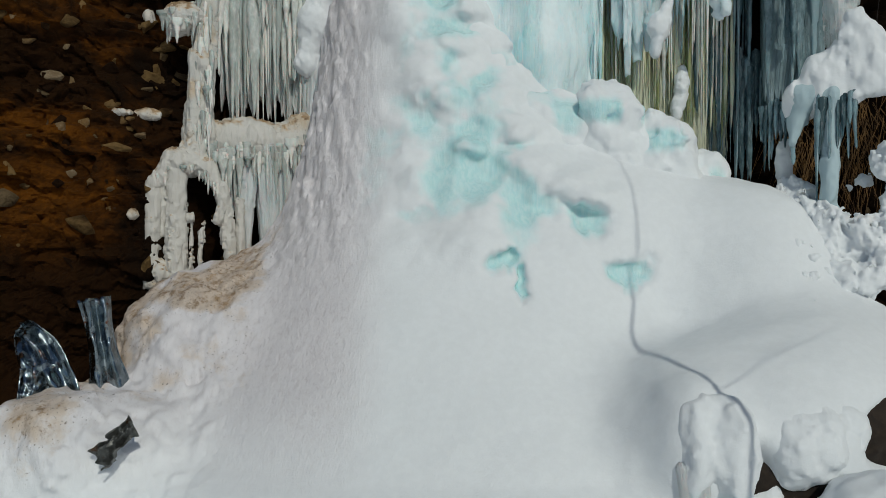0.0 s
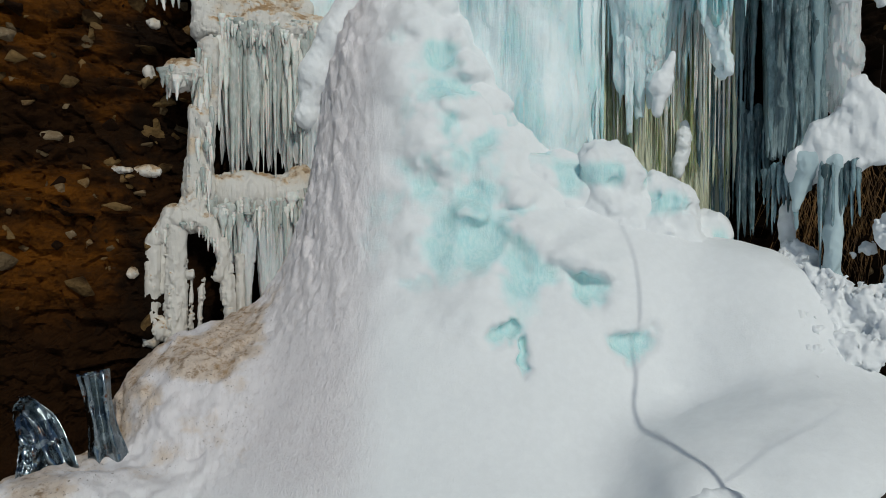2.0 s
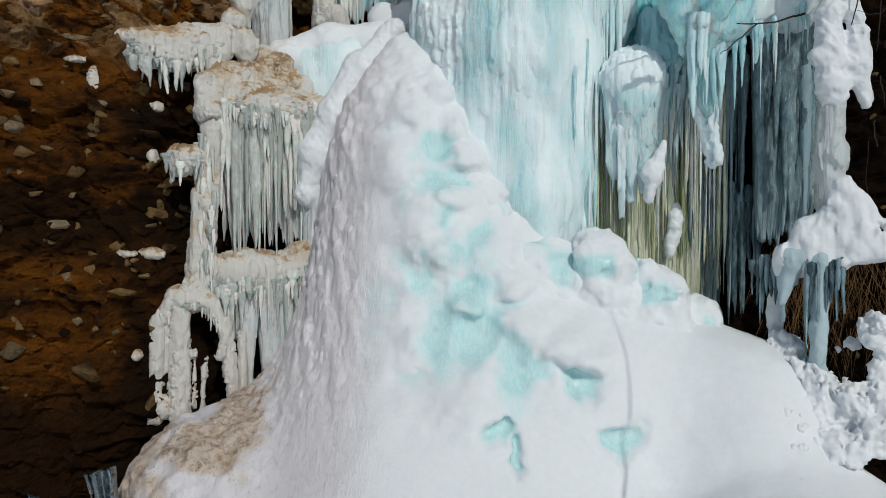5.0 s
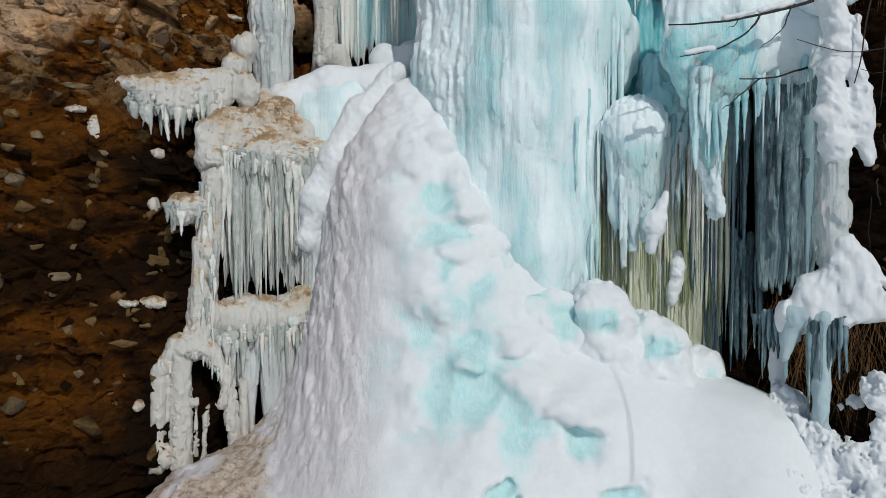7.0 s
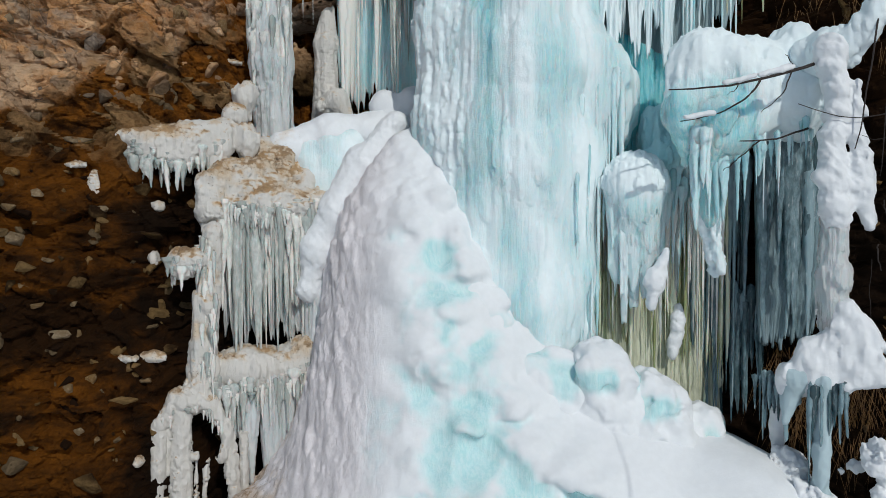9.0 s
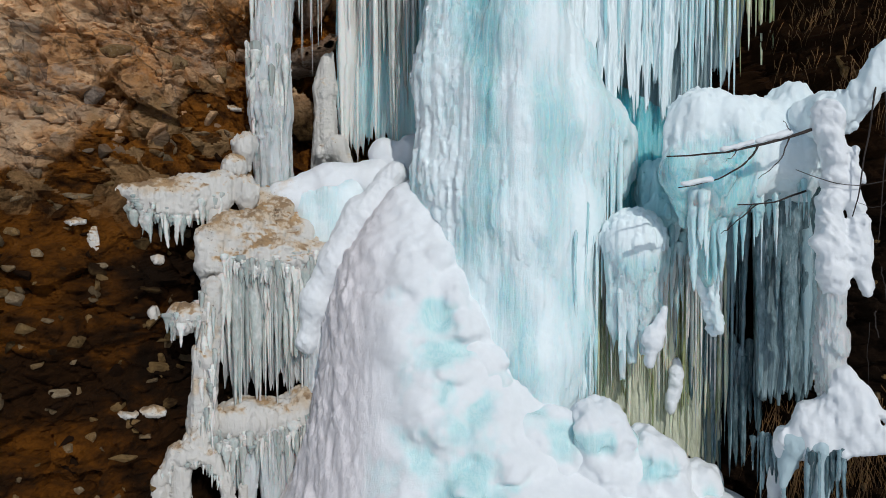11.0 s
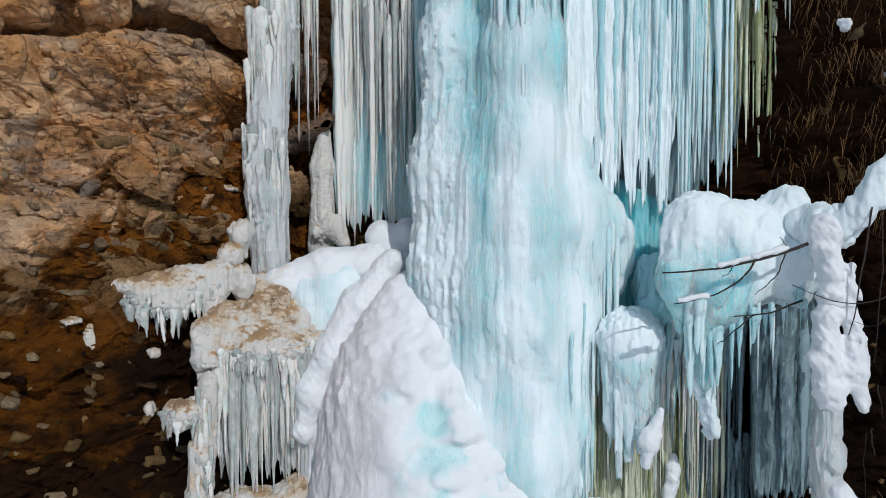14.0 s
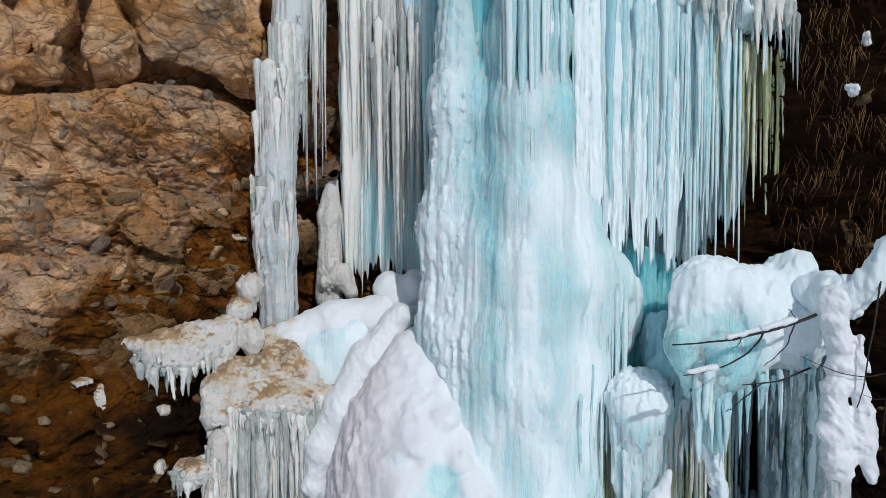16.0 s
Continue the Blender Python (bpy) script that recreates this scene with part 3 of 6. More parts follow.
# ---- ice: icicles and curtains ----
def icicle_mesh(name, seed, sides=9, rings=24):
    """A unit icicle that hangs from z = 0 to z = -1, radius about 1."""
    rnd = random.Random(seed)
    verts, faces = [], []
    ph = [rnd.uniform(0, 6.28) for _ in range(6)]
    lean = rnd.uniform(-0.6, 0.6)
    blunt = rnd.uniform(0.32, 0.75)
    for i in range(rings):
        t = i / (rings - 1)
        r = (1 - t) ** blunt * (1 + 0.20 * math.sin(7 * t + ph[0]) + 0.10 * math.sin(23 * t + ph[1]) + 0.07 * math.sin(57 * t + ph[4])) * (1 - 0.25 * t) * min(1.0, 0.15 + t / 0.05)
        for j in range(sides):
            a = 2 * math.pi * j / sides
            q = r * (1 + 0.22 * math.sin(2 * a + ph[2] + 2 * t) + 0.13 * math.sin(3 * a + ph[3] - 3 * t))
            verts.append((q * math.cos(a) + 0.35 * math.sin(3 * t + ph[5]) * t + lean * t, q * math.sin(a) * 0.9, -t))
    for i in range(rings - 1):
        for j in range(sides):
            a, b = i * sides + j, i * sides + (j + 1) % sides
            faces.append((a, a + sides, b + sides, b))
    return raw_mesh(name, verts, np.array(faces))


ICICLES = {}
for mat in (ICE_WHITE, ICE_BLUE, ICE_GREY, ICE_YELLOW):
    ICICLES[mat] = [icicle_mesh("icicle", 100 + s) for s in range(14)]
    for me in ICICLES[mat]:
        me.materials.append(mat)


def hang(parent, x, y, z, length, radius, material, rnd):
    ob = new("icicle", rnd.choice(ICICLES[material]))
    ob.matrix_basis = Matrix.LocRotScale((x, y, z), Euler((0, 0, rnd.uniform(0, 6.28))), (radius, radius, length))
    ob.parent = parent
    return ob


def along(points, s):
    """The place at s in 0..1 of a polyline."""
    n = len(points) - 1
    i = min(int(s * n), n - 1)
    t = s * n - i
    return [points[i][a] + (points[i + 1][a] - points[i][a]) * t for a in range(3)]


def fringe(parent, top, count, lengths, radii, material, seed, depth=0.05, rise=0.03):
    """Icicles hung along a line."""
    rnd = random.Random(seed)
    for i in range(count):
        x, y, z = along(top, (i + rnd.random()) / count)
        ln = rnd.uniform(*lengths) * rnd.choice((0.55, 0.8, 1, 1))
        hang(parent, x, y + rnd.uniform(-depth, depth), z + 0.03 + rnd.uniform(-rise, rise), ln, rnd.uniform(*radii) * rnd.choice((0.6, 0.8, 1, 1, 1.3)), material, rnd)


def front_of(field, x, z, near=3.9, far=9.5):
    """Where a level line of sight at x, z first meets a body."""
    ys = np.linspace(near, far, 900).astype(np.float32)
    d = field(np.full_like(ys, x), ys, np.full_like(ys, z))
    hit = np.nonzero(d < 0)[0]
    return float(ys[hit[0]]) if len(hit) else far


def trickles(parent, body, count, xs, zs, lengths, radii, material, seed, far=9.5):
    """Thin drips frozen to the front of a body."""
    r = random.Random(seed)
    for _ in range(count):
        x, z = r.uniform(*xs), r.uniform(*zs)
        y = front_of(FIELDS[body], x, z, 6.6, far)
        if y < far:
            size = r.uniform(*radii)
            hang(parent, x, y + size * 0.2, z, r.uniform(*lengths), size, material, r)


def sheet(name, top, low, material, parent, seed, thick=0.12, flute=0.07, freq=7.0, teeth=0.25, cols=130, rows=80, ice=0.6, dirt=0.0):
    """A fluted wall of frozen runnels, from the line top down to the line low, its foot broken into points."""
    s = np.linspace(0, 1, cols)

    def line(points):
        p = np.array(points, np.float32)
        u = np.linspace(0, 1, len(p))
        return [np.interp(s, u, p[:, a]) for a in range(3)]
    T, B = line(top), line(low)
    tip = teeth * (0.5 + 0.5 * vnoise(s * 31 + seed, 0 * s, 0 * s + seed)) + teeth * 0.5 * np.abs(vnoise(s * 75 + seed, 0 * s, 0 * s))
    front, rear = [], []
    for r in range(rows):
        t = r / (rows - 1)
        z = T[2] + (B[2] + tip - T[2]) * t
        x = T[0] + (B[0] - T[0]) * t
        y = T[1] + (B[1] - T[1]) * t
        d = flute * 0.6 * fbm(x * freq * 0.5 + seed, y * 2, z * 0.3, 2) + flute * runnels(x, 0 * x + 0.2 * z / freq, z, freq * 0.8, seed)
        d = d + 0.022 * fbm(x * 18, y * 5, z * 7 + seed, 3)
        taper = 1 - ramp01(np.full_like(x, t), 0.8, 1.0) * 0.75
        front.append(np.stack([x + 0.02 * vnoise(x * 9, z * 2, 0 * x), y - thick * 0.5 * taper + d * taper, z], 1))
        rear.append(np.stack([x, y + thick * 0.5 * taper, z], 1))
    V = np.concatenate(front + rear)
    n = rows * cols
    i = (np.arange(rows - 1)[:, None] * cols + np.arange(cols - 1)[None, :]).ravel()
    F = [np.stack([i, i + cols, i + cols + 1, i + 1], 1), np.stack([i, i + 1, i + cols + 1, i + cols], 1) + n]
    k = np.arange(cols - 1)
    e = (rows - 1) * cols
    F.append(np.stack([k, k + 1, k + 1 + n, k + n], 1))
    F.append(np.stack([k + e, k + e + n, k + e + 1 + n, k + e + 1], 1))
    k = np.arange(rows - 1) * cols
    F.append(np.stack([k, k + n, k + cols + n, k + cols], 1))
    k = k + cols - 1
    F.append(np.stack([k, k + cols, k + cols + n, k + n], 1))
    me = raw_mesh(name, V, np.concatenate(F))
    add_values(me, V, ice=ice, dirt=dirt, crust=0.0)
    me.materials.append(material)
    ob = new(name, me)
    ob.parent = parent
    return ob


def blotch(x, y, z, f=2.2, s=0.0):
    return fbm(x * f + s, y * f, z * f + s, 3)


# ---- the great snow cone and the banks ----
PROFILE_Z = (-0.3, 0.2, 0.7, 1.4, 2.0, 2.35, 2.75, 3.6, 4.4, 5.3, 6.0, 6.4, 6.65, 6.9)
PROFILE_R = (5.4, 4.8, 4.05, 3.35, 2.85, 2.6, 2.3, 1.88, 1.52, 1.18, 0.80, 0.50, 0.28, -0.2)


def cone_d(x, y, z):
    ax = 0.25 - 0.62 * ramp01(z, 2.5, 6.4)
    ay = 9.25 - 0.1 * ramp01(z, 2, 6)
    return (np.hypot(x - ax, y - ay) - np.interp(z, PROFILE_Z, PROFILE_R)) * 0.85


cone_d.box = (np.array((-4.4, 4.3, -0.1)), np.array((4.8, 9.9, 6.8)))


def hollow(x, z, cx, cz, rx, rz):
    return np.exp(-((x - cx) / rx) ** 2 - ((z - cz) / rz) ** 2)


def knobs(x, y, z):
    """Hollows (more) and rounded knobs (less) of the drifted snow."""
    return ramp01(vnoise(x * 3.0 + 4, y * 3.0, z * 3.8) + 0.22 * vnoise(x * 8 + 1, y * 8, z * 9), -0.7, 0.7)


# centres, half widths, half heights and strength of the hollows where aqua ice lies bare
DIPS = ((0.0, 5.22, 0.16, 0.12, 0.55), (-0.10, 4.80, 0.11, 0.06, 0.45), (0.20, 4.84, 0.15, 0.08, 0.6), (0.09, 4.37, 0.12, 0.08, 0.6), (0.36, 4.21, 0.16, 0.10, 0.8),
        (-0.43, 3.97, 0.11, 0.10, 0.55), (-0.14, 3.70, 0.16, 0.19, 0.8), (0.0, 3.27, 0.15, 0.32, 0.85), (0.33, 3.65, 0.20, 0.12, 0.9), (0.39, 3.22, 0.21, 0.18, 1.05),
        (0.65, 3.45, 0.20, 0.06, 0.6), (0.74, 2.87, 0.17, 0.30, 1.0), (0.99, 2.89, 0.19, 0.09, 0.9), (-0.22, 2.77, 0.17, 0.07, 0.55), (-0.65, 3.55, 0.18, 0.18, 0.45), (-0.71, 3.12, 0.13, 0.2, 0.4))
# deep drip holes
HOLES = ((1.43, 2.72, 0.25, 0.15), (0.58, 2.30, 0.12, 0.11), (0.74, 2.17, 0.07, 0.12), (1.78, 2.20, 0.22, 0.14))
# rounded snow pillows between them
PILLOWS = ((-0.19, 4.37, 0.28, 0.31), (0.29, 5.02, 0.19, 0.12), (0.12, 4.60, 0.24, 0.12), (-0.06, 4.03, 0.30, 0.18), (0.58, 4.00, 0.25, 0.17), (0.84, 3.66, 0.30, 0.15), (0.25, 3.45, 0.18, 0.10),
           (0.88, 3.24, 0.33, 0.17), (1.18, 3.06, 0.34, 0.17), (0.39, 2.58, 0.36, 0.24), (-0.48, 4.92, 0.27, 0.27), (-0.30, 5.60, 0.24, 0.21), (0.15, 5.40, 0.16, 0.18), (-0.01, 5.84, 0.18, 0.14), (1.42, 2.93, 0.30, 0.12))


def astray(x, z, k=1.0):
    """Wavering coordinates, for ragged outlines."""
    o = 0 * x
    return (x + k * (0.055 * vnoise(x * 5, z * 5, o + 3) + 0.022 * vnoise(x * 14, z * 14, o + 6) + 0.010 * vnoise(x * 33, z * 33, o + 1)),
            z + k * (0.050 * vnoise(x * 5, z * 5, o + 8) + 0.022 * vnoise(x * 14, z * 14, o + 9) + 0.010 * vnoise(x * 33, z * 33, o + 2)))


def dips_at(x, z):
    wx, wz = astray(x, z)
    v = 0 * x
    for a, b, rx, rz, s in DIPS:
        u = ((wx - a) / (rx * 1.2)) ** 2 + ((wz - b) / np.where(wz > b, rz, rz * 1.7)) ** 2
        v = np.maximum(v, s * np.exp(-0.8 * u ** 1.3))
    return v


def holes_at(x, z):
    """Sharp brow above, a soft floor below."""
    wx, wz = astray(x, z, 1.4)
    v = 0 * x
    for a, b, rx, rz in HOLES:
        u = ((wx - a) / (rx * np.clip(0.9 + 2.0 * (wz - b), 0.45, 1.2))) ** 2 + ((wz - b) / np.where(wz > b, rz * 0.8, rz * 1.2)) ** 2
        v = np.maximum(v, np.exp(-0.75 * u ** 1.7))
    return v


def pillows_at(x, z):
    wx, wz = astray(x, z, 0.7)
    v = 0 * x
    for a, b, rx, rz in PILLOWS:
        u = ((wx - a) / rx) ** 2 + ((wz - b) / np.where(wz > b, rz * 1.3, rz)) ** 2
        v = np.maximum(v, np.exp(-0.9 * u ** 1.3))
    return v


def ice_on_cone(x, y, z):
    """Where drips have laid the blue ice bare: a band from the foot of the fall down over the front."""
    mid = 0.05 + 0.62 * ramp01(-z, -4.6, -2.7) - 0.25 * ramp01(z, 4.6, 5.8)
    veil = np.exp(-((x - mid) / 0.55) ** 2) * ramp01(z, 2.3, 3.0) * ramp01(-z, -6.2, -5.2)
    left = hollow(x, z, -0.55, 3.5, 0.45, 0.9) * 0.30
    v = 1.2 * dips_at(x, z) * (1 - 0.35 * pillows_at(x, z)) + (0.60 * veil + left) * (0.8 + 1.1 * blotch(x, y, z, 3.5)) - 0.22 * pillows_at(x, z) + 1.25 * holes_at(x, z)
    return v - 0.12


def soil_on_cone(x, y, z):
    v = ramp01(-x, 1.45, 2.4) * ramp01(y, 5.2, 6.6) * ramp01(z, 0.5, 1.5)
    v = np.maximum(v, 0.55 * ramp01(-x, 2.3, 3.0) * ramp01(z, 0.2, 0.9))
    return v * (0.46 + 0.50 * ramp01(z - 0.25 * (x + 2.5), 1.2, 2.1) + 1.0 * blotch(x, y, z, 1.8, 4)) + 0.08 * ramp01(-x, 0.7, 1.6) * ramp01(z, 2.4, 3.4)


def cone_shape(x, y, z):
    """Lumps, drip holes and the wind-fluted shaded flank."""
    d = 0.08 * dips_at(x, z) + 0.14 * holes_at(x, z) - 0.12 * pillows_at(x, z)
    flank = ramp01(-x, 0.55, 1.2) * ramp01(z, 1.6, 2.8)
    rib = vnoise(x * 9 + z * 2.2, y * 4, z * 2.2) + 0.6 * vnoise(x * 21 + z * 4, y * 9, z * 4.5)
    foot = ramp01(-x, 1.5, 2.3) * ramp01(-z, -2.6, -2.2)
    d = d + foot * (0.05 * fbm(x * 5, y * 5, z * 5, 3) + 0.03 * (grains(x * 9, y * 9, z * 9) - 0.5) + 0.015 * vnoise(x * 22, y * 22, z * 22))
    d = d + ramp01(z, 4.9, 5.7) * (0.05 * vnoise(x * 3.5, y * 3.5, z * 3.0 + 2) + 0.022 * vnoise(x * 9, y * 9, z * 7) + 0.016 * vnoise(x * 20, y * 20, z * 16))
    d = d + flank * (0.026 * rib + 0.022 * vnoise(x * 30 + z * 8, y * 16, z * 8) + 0.02 * (grains(x * 16 + z * 3, y * 12, z * 7) - 0.5))
    band = ramp01(x, -0.85, -0.2) * ramp01(-x, -1.9, -1.2) * ramp01(z, 2.0, 3.0)
    d = d + band * (0.035 * vnoise(x * 4, y * 4, z * 4.5) + 0.016 * vnoise(x * 10, y * 10, z * 10) + 0.007 * vnoise(x * 24, y * 24, z * 24))
    return d


snow_cone = tagged(empty("snow_cone", (0.2, 7.5, 0)), "tall white snow cone with aqua ice hollows and a soiled foot", "snow cone")
bank = [ell((1.6, 8.35, 2.1), (1.7, 1.5, 1.5)), ell((2.7, 8.3, 1.9), (1.35, 1.2, 1.32)), ell((3.35, 7.9, 1.7), (0.75, 0.9, 1.12)), ell((3.4, 6.9, 0.85), (1.5, 1.5, 1.2)), ell((3.2, 7.5, 1.95), (0.8, 0.85, 1.05)),
        ell((1.85, 5.28, 1.02), (0.24, 0.28, 0.42)), ell((2.55, 5.35, 0.98), (0.34, 0.3, 0.34)), ell((2.1, 5.95, 0.75), (0.75, 0.75, 0.86)), ell((2.95, 5.9, 0.7), (0.85, 0.75, 1.0)), ell((-2.5, 8.0, 1.2), (1.05, 1.4, 1.0)), ell((-3.25, 6.35, 0.3), (1.25, 0.85, 0.85)), ell((-2.95, 5.9, 0.82), (0.34, 0.26, 0.26)), ell((-3.5, 5.95, 0.7), (0.4, 0.28, 0.3))]
pits = [ell((2.22, 4.95, 0.85), (0.12, 0.3, 0.16)), ell((2.62, 4.95, 0.72), (0.16, 0.3, 0.12)), ell((3.35, 5.25, 1.05), (0.25, 0.3, 0.2))]


def region(x, y, z):
    """0 the front, 1 the shaded flank, 2 the side bank, 3 the soiled foot."""
    w = 0.15 * fbm(x * 2, y * 2, z * 2, 2)
    r = np.where(x + w < -0.75, 1, 0)
    r = np.where((x + w > 1.35), 2, r)
    return np.where((x + w < -1.2) & (z + w - 0.25 * x < 2.85), 3, r)


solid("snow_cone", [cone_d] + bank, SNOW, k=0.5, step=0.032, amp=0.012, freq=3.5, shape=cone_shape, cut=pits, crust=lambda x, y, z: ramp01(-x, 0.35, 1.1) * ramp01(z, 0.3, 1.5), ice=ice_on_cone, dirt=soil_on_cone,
      parent=snow_cone, split=(("snow_front", "crusted_flank", "snow_bank", "soiled_foot"), region))
snow_cone.location = (0, 0, 0)


# ---- the frozen fall ----
fall = tagged(empty("frozen_waterfall", (0.9, 8.6, 3.6)), "tall pale blue frozen waterfall column with fluted icicles", "frozen waterfall")


def keep(ob):
    """Parent to the fall without moving."""
    ob.parent = fall
    ob.matrix_parent_inverse = Matrix.Translation(fall.location).inverted()
    return ob


main = chain([(1.04, 8.50, 3.3), (1.03, 8.52, 4.6), (1.0, 8.52, 6.2), (1.0, 8.55, 7.4), (1.02, 8.60, 8.4), (1.03, 8.64, 9.4), (1.03, 8.70, 10.4), (1.03, 8.8, 12.0)], (0.46, 0.48, 0.50, 0.49, 0.47, 0.44, 0.41, 0.39))
main += chain([(0.35, 8.75, 4.0), (0.26, 8.92, 5.5), (0.16, 9.0, 6.8), (0.12, 9.02, 8.0), (0.16, 9.1, 9.6), (0.24, 9.25, 12.0)], (0.35, 0.45, 0.46, 0.40, 0.32, 0.27))
main += chain([(1.55, 8.72, 3.6), (1.58, 8.72, 5.0), (1.66, 8.74, 6.4), (1.72, 8.80, 7.4), (1.66, 8.92, 8.2), (1.58, 9.05, 9.2)], (0.16, 0.20, 0.25, 0.30, 0.22, 0.10)) + [ell((2.02, 8.80, 7.25), (0.3, 0.26, 0.40)), ell((2.2, 8.85, 6.9), (0.16, 0.2, 0.35))]
main += chain([(0.62, 8.60, 4.2), (0.58, 8.68, 6.5), (0.56, 8.80, 7.8), (0.58, 9.0, 9.2)], (0.40, 0.42, 0.36, 0.22)) + chain([(1.42, 8.62, 4.4), (1.44, 8.66, 6.4), (1.46, 8.74, 7.6), (1.42, 8.95, 8.8)], (0.28, 0.32, 0.34, 0.2))


def column_shape(x, y, z):
    """Pebbled rime on the side away from the sun, soft pillows and fine runnels elsewhere."""
    side = ramp01(-x, -0.50, -0.05)
    pillow = np.maximum(vnoise(x * 4.5 + 2, y * 4.5, z * 2.6), 0) * ramp01(-z, -8.2, -7.2)
    fine = cells(x * 26 + 0.5 * vnoise(x * 2, y * 2, z), y * 26, 5) - 0.5
    return side * 0.05 * (grains(x * 8, y * 8, z * 5) - 0.5) + side * 0.034 * (grains(x * 19, y * 19, z * 13) - 0.5) - 0.06 * pillow * (1 - side) + 0.012 * fine * (1 - side)


keep(solid("column", main, BLUE, k=0.36, step=0.024, amp=0.018, freq=5.5, stretch=2.5, flute=0.030, flute_freq=15, fine=0.006, shape=column_shape,
           ice=lambda x, y, z: 0.44 + 0.30 * blotch(x, y, z * 0.4, 2.4) + 0.4 * np.exp(-((x - 0.5) / 0.16) ** 2) * ramp01(z, 5.5, 8.5) + 0.4 * np.exp(-((x - 1.45) / 0.1) ** 2) * ramp01(z, 8.4, 9.0)))
seam = chain([(-0.1, 8.75, 6.1), (0.0, 8.62, 5.6), (0.22, 8.35, 4.9), (0.55, 8.15, 4.35), (0.95, 7.98, 3.85), (1.35, 7.92, 3.72), (1.75, 7.9, 3.72)], (0.15, 0.24, 0.28, 0.30, 0.29, 0.29, 0.27))
seam_ob = solid("snow_collar", seam, SNOW, k=0.2, step=0.026, amp=0.02, freq=6, grit=0.03, grit_freq=7, shape=lambda x, y, z: 0.16 * (knobs(x, y, z) - 0.5), ice=lambda x, y, z: 1.0 * knobs(x, y, z) - 0.1)
tagged(seam_ob, "lumpy snow and aqua ice collar round the frozen waterfall", "snow collar")
keep(solid("deep_ice", chain([(0.5, 9.4, 5), (0.55, 9.4, 12)], (0.5, 0.55)) + chain([(1.5, 9.4, 5.0), (1.55, 9.4, 12)], (0.5, 0.55)), DEEP, k=0.3, step=0.07, amp=0.02, freq=4, stretch=2, flute=0.03, ice=0.95))
hanging = tagged(empty("icicle_curtain"), "long white and blue icicles hanging over the frozen waterfall", "icicles", group="icicle curtains")
for s in range(2):
    fringe(hanging, [(0.68, 8.34, 11.8), (1.0, 8.16, 11.8), (1.36, 8.34, 11.8)], 24, (3.3, 4.3), (0.03, 0.065), ICE_BLUE, 81 + s, 0.06, 0.2)

trickles(hanging, "column", 34, (1.5, 2.15), (4.6, 7.2), (0.5, 1.5), (0.012, 0.026), ICE_BLUE, 72)
trickles(hanging, "column", 40, (0.6, 1.55), (10.2, 11.4), (1.4, 2.4), (0.012, 0.028), ICE_BLUE, 73)
fringe(hanging, [(0.6, 8.7, 11.8), (0.68, 8.62, 11.8)], 8, (1.8, 3.4), (0.025, 0.05), ICE_BLUE, 11, 0.06)
fringe(hanging, [(1.34, 8.6, 11.8), (1.42, 8.7, 11.8), (1.5, 8.72, 11.8)], 10, (2.2, 3.6), (0.025, 0.05), ICE_BLUE, 15, 0.05)
fringe(hanging, [(1.35, 8.3, 6.9), (1.75, 8.45, 7.5), (2.15, 8.5, 7.3)], 26, (0.8, 2.6), (0.025, 0.05), ICE_BLUE, 13, 0.08)
fringe(hanging, [(1.5, 8.5, 6.4), (2.05, 8.6, 6.4)], 18, (1.2, 2.3), (0.03, 0.05), ICE_WHITE, 14, 0.08)

# right upper curtain
right_curtain = tagged(empty("icicle_curtain"), "wide curtain of white icicles with a yellowish ragged end", "icicles", group="icicle curtains")
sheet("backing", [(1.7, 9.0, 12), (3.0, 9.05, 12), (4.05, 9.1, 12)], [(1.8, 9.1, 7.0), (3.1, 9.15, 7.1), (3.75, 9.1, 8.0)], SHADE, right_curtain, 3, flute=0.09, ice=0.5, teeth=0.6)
sheet("front_sheet", [(1.52, 8.7, 12), (2.4, 8.75, 12), (3.3, 8.9, 12)], [(1.55, 8.6, 7.3), (2.4, 8.8, 7.2), (3.2, 8.95, 7.6)], BLUE, right_curtain, 13, thick=0.16, flute=0.07, freq=10, ice=0.2, teeth=0.9, cols=220, rows=90)
fringe(right_curtain, [(1.75, 8.7, 11.8), (2.4, 8.75, 11.9), (3.3, 8.85, 11.9)], 44, (3.3, 4.6), (0.045, 0.085), ICE_BLUE, 21, 0.12)
fringe(right_curtain, [(2.0, 8.7, 10.8), (3.6, 8.85, 10.5)], 50, (1.6, 3.5), (0.03, 0.06), ICE_BLUE, 22, 0.12)
fringe(right_curtain, [(3.3, 8.95, 10.4), (4.15, 8.95, 10.2)], 60, (0.8, 2.3), (0.02, 0.055), ICE_YELLOW, 23, 0.12)
fringe(right_curtain, [(3.2, 8.8, 11.5), (4.15, 8.75, 11)], 34, (0.5, 1.3), (0.04, 0.08), ICE_BLUE, 24, 0.1)
brow = solid("ice_brow", chain([(2.9, 8.95, 10.9), (3.6, 8.9, 10.75), (4.1, 8.85, 10.6)], (0.3, 0.28, 0.2)), BLUE, step=0.022, amp=0.06, freq=5, flute=0.06, flute_freq=14, ice=0.4)
fringe(right_curtain, [(2.9, 8.62, 11.1), (3.6, 8.6, 10.95), (4.2, 8.62, 10.7)], 46, (0.3, 1.1), (0.03, 0.07), ICE_WHITE, 25, 0.06, 0.15)
tagged(brow, "rounded blue ice brow above the icicles", "ice")

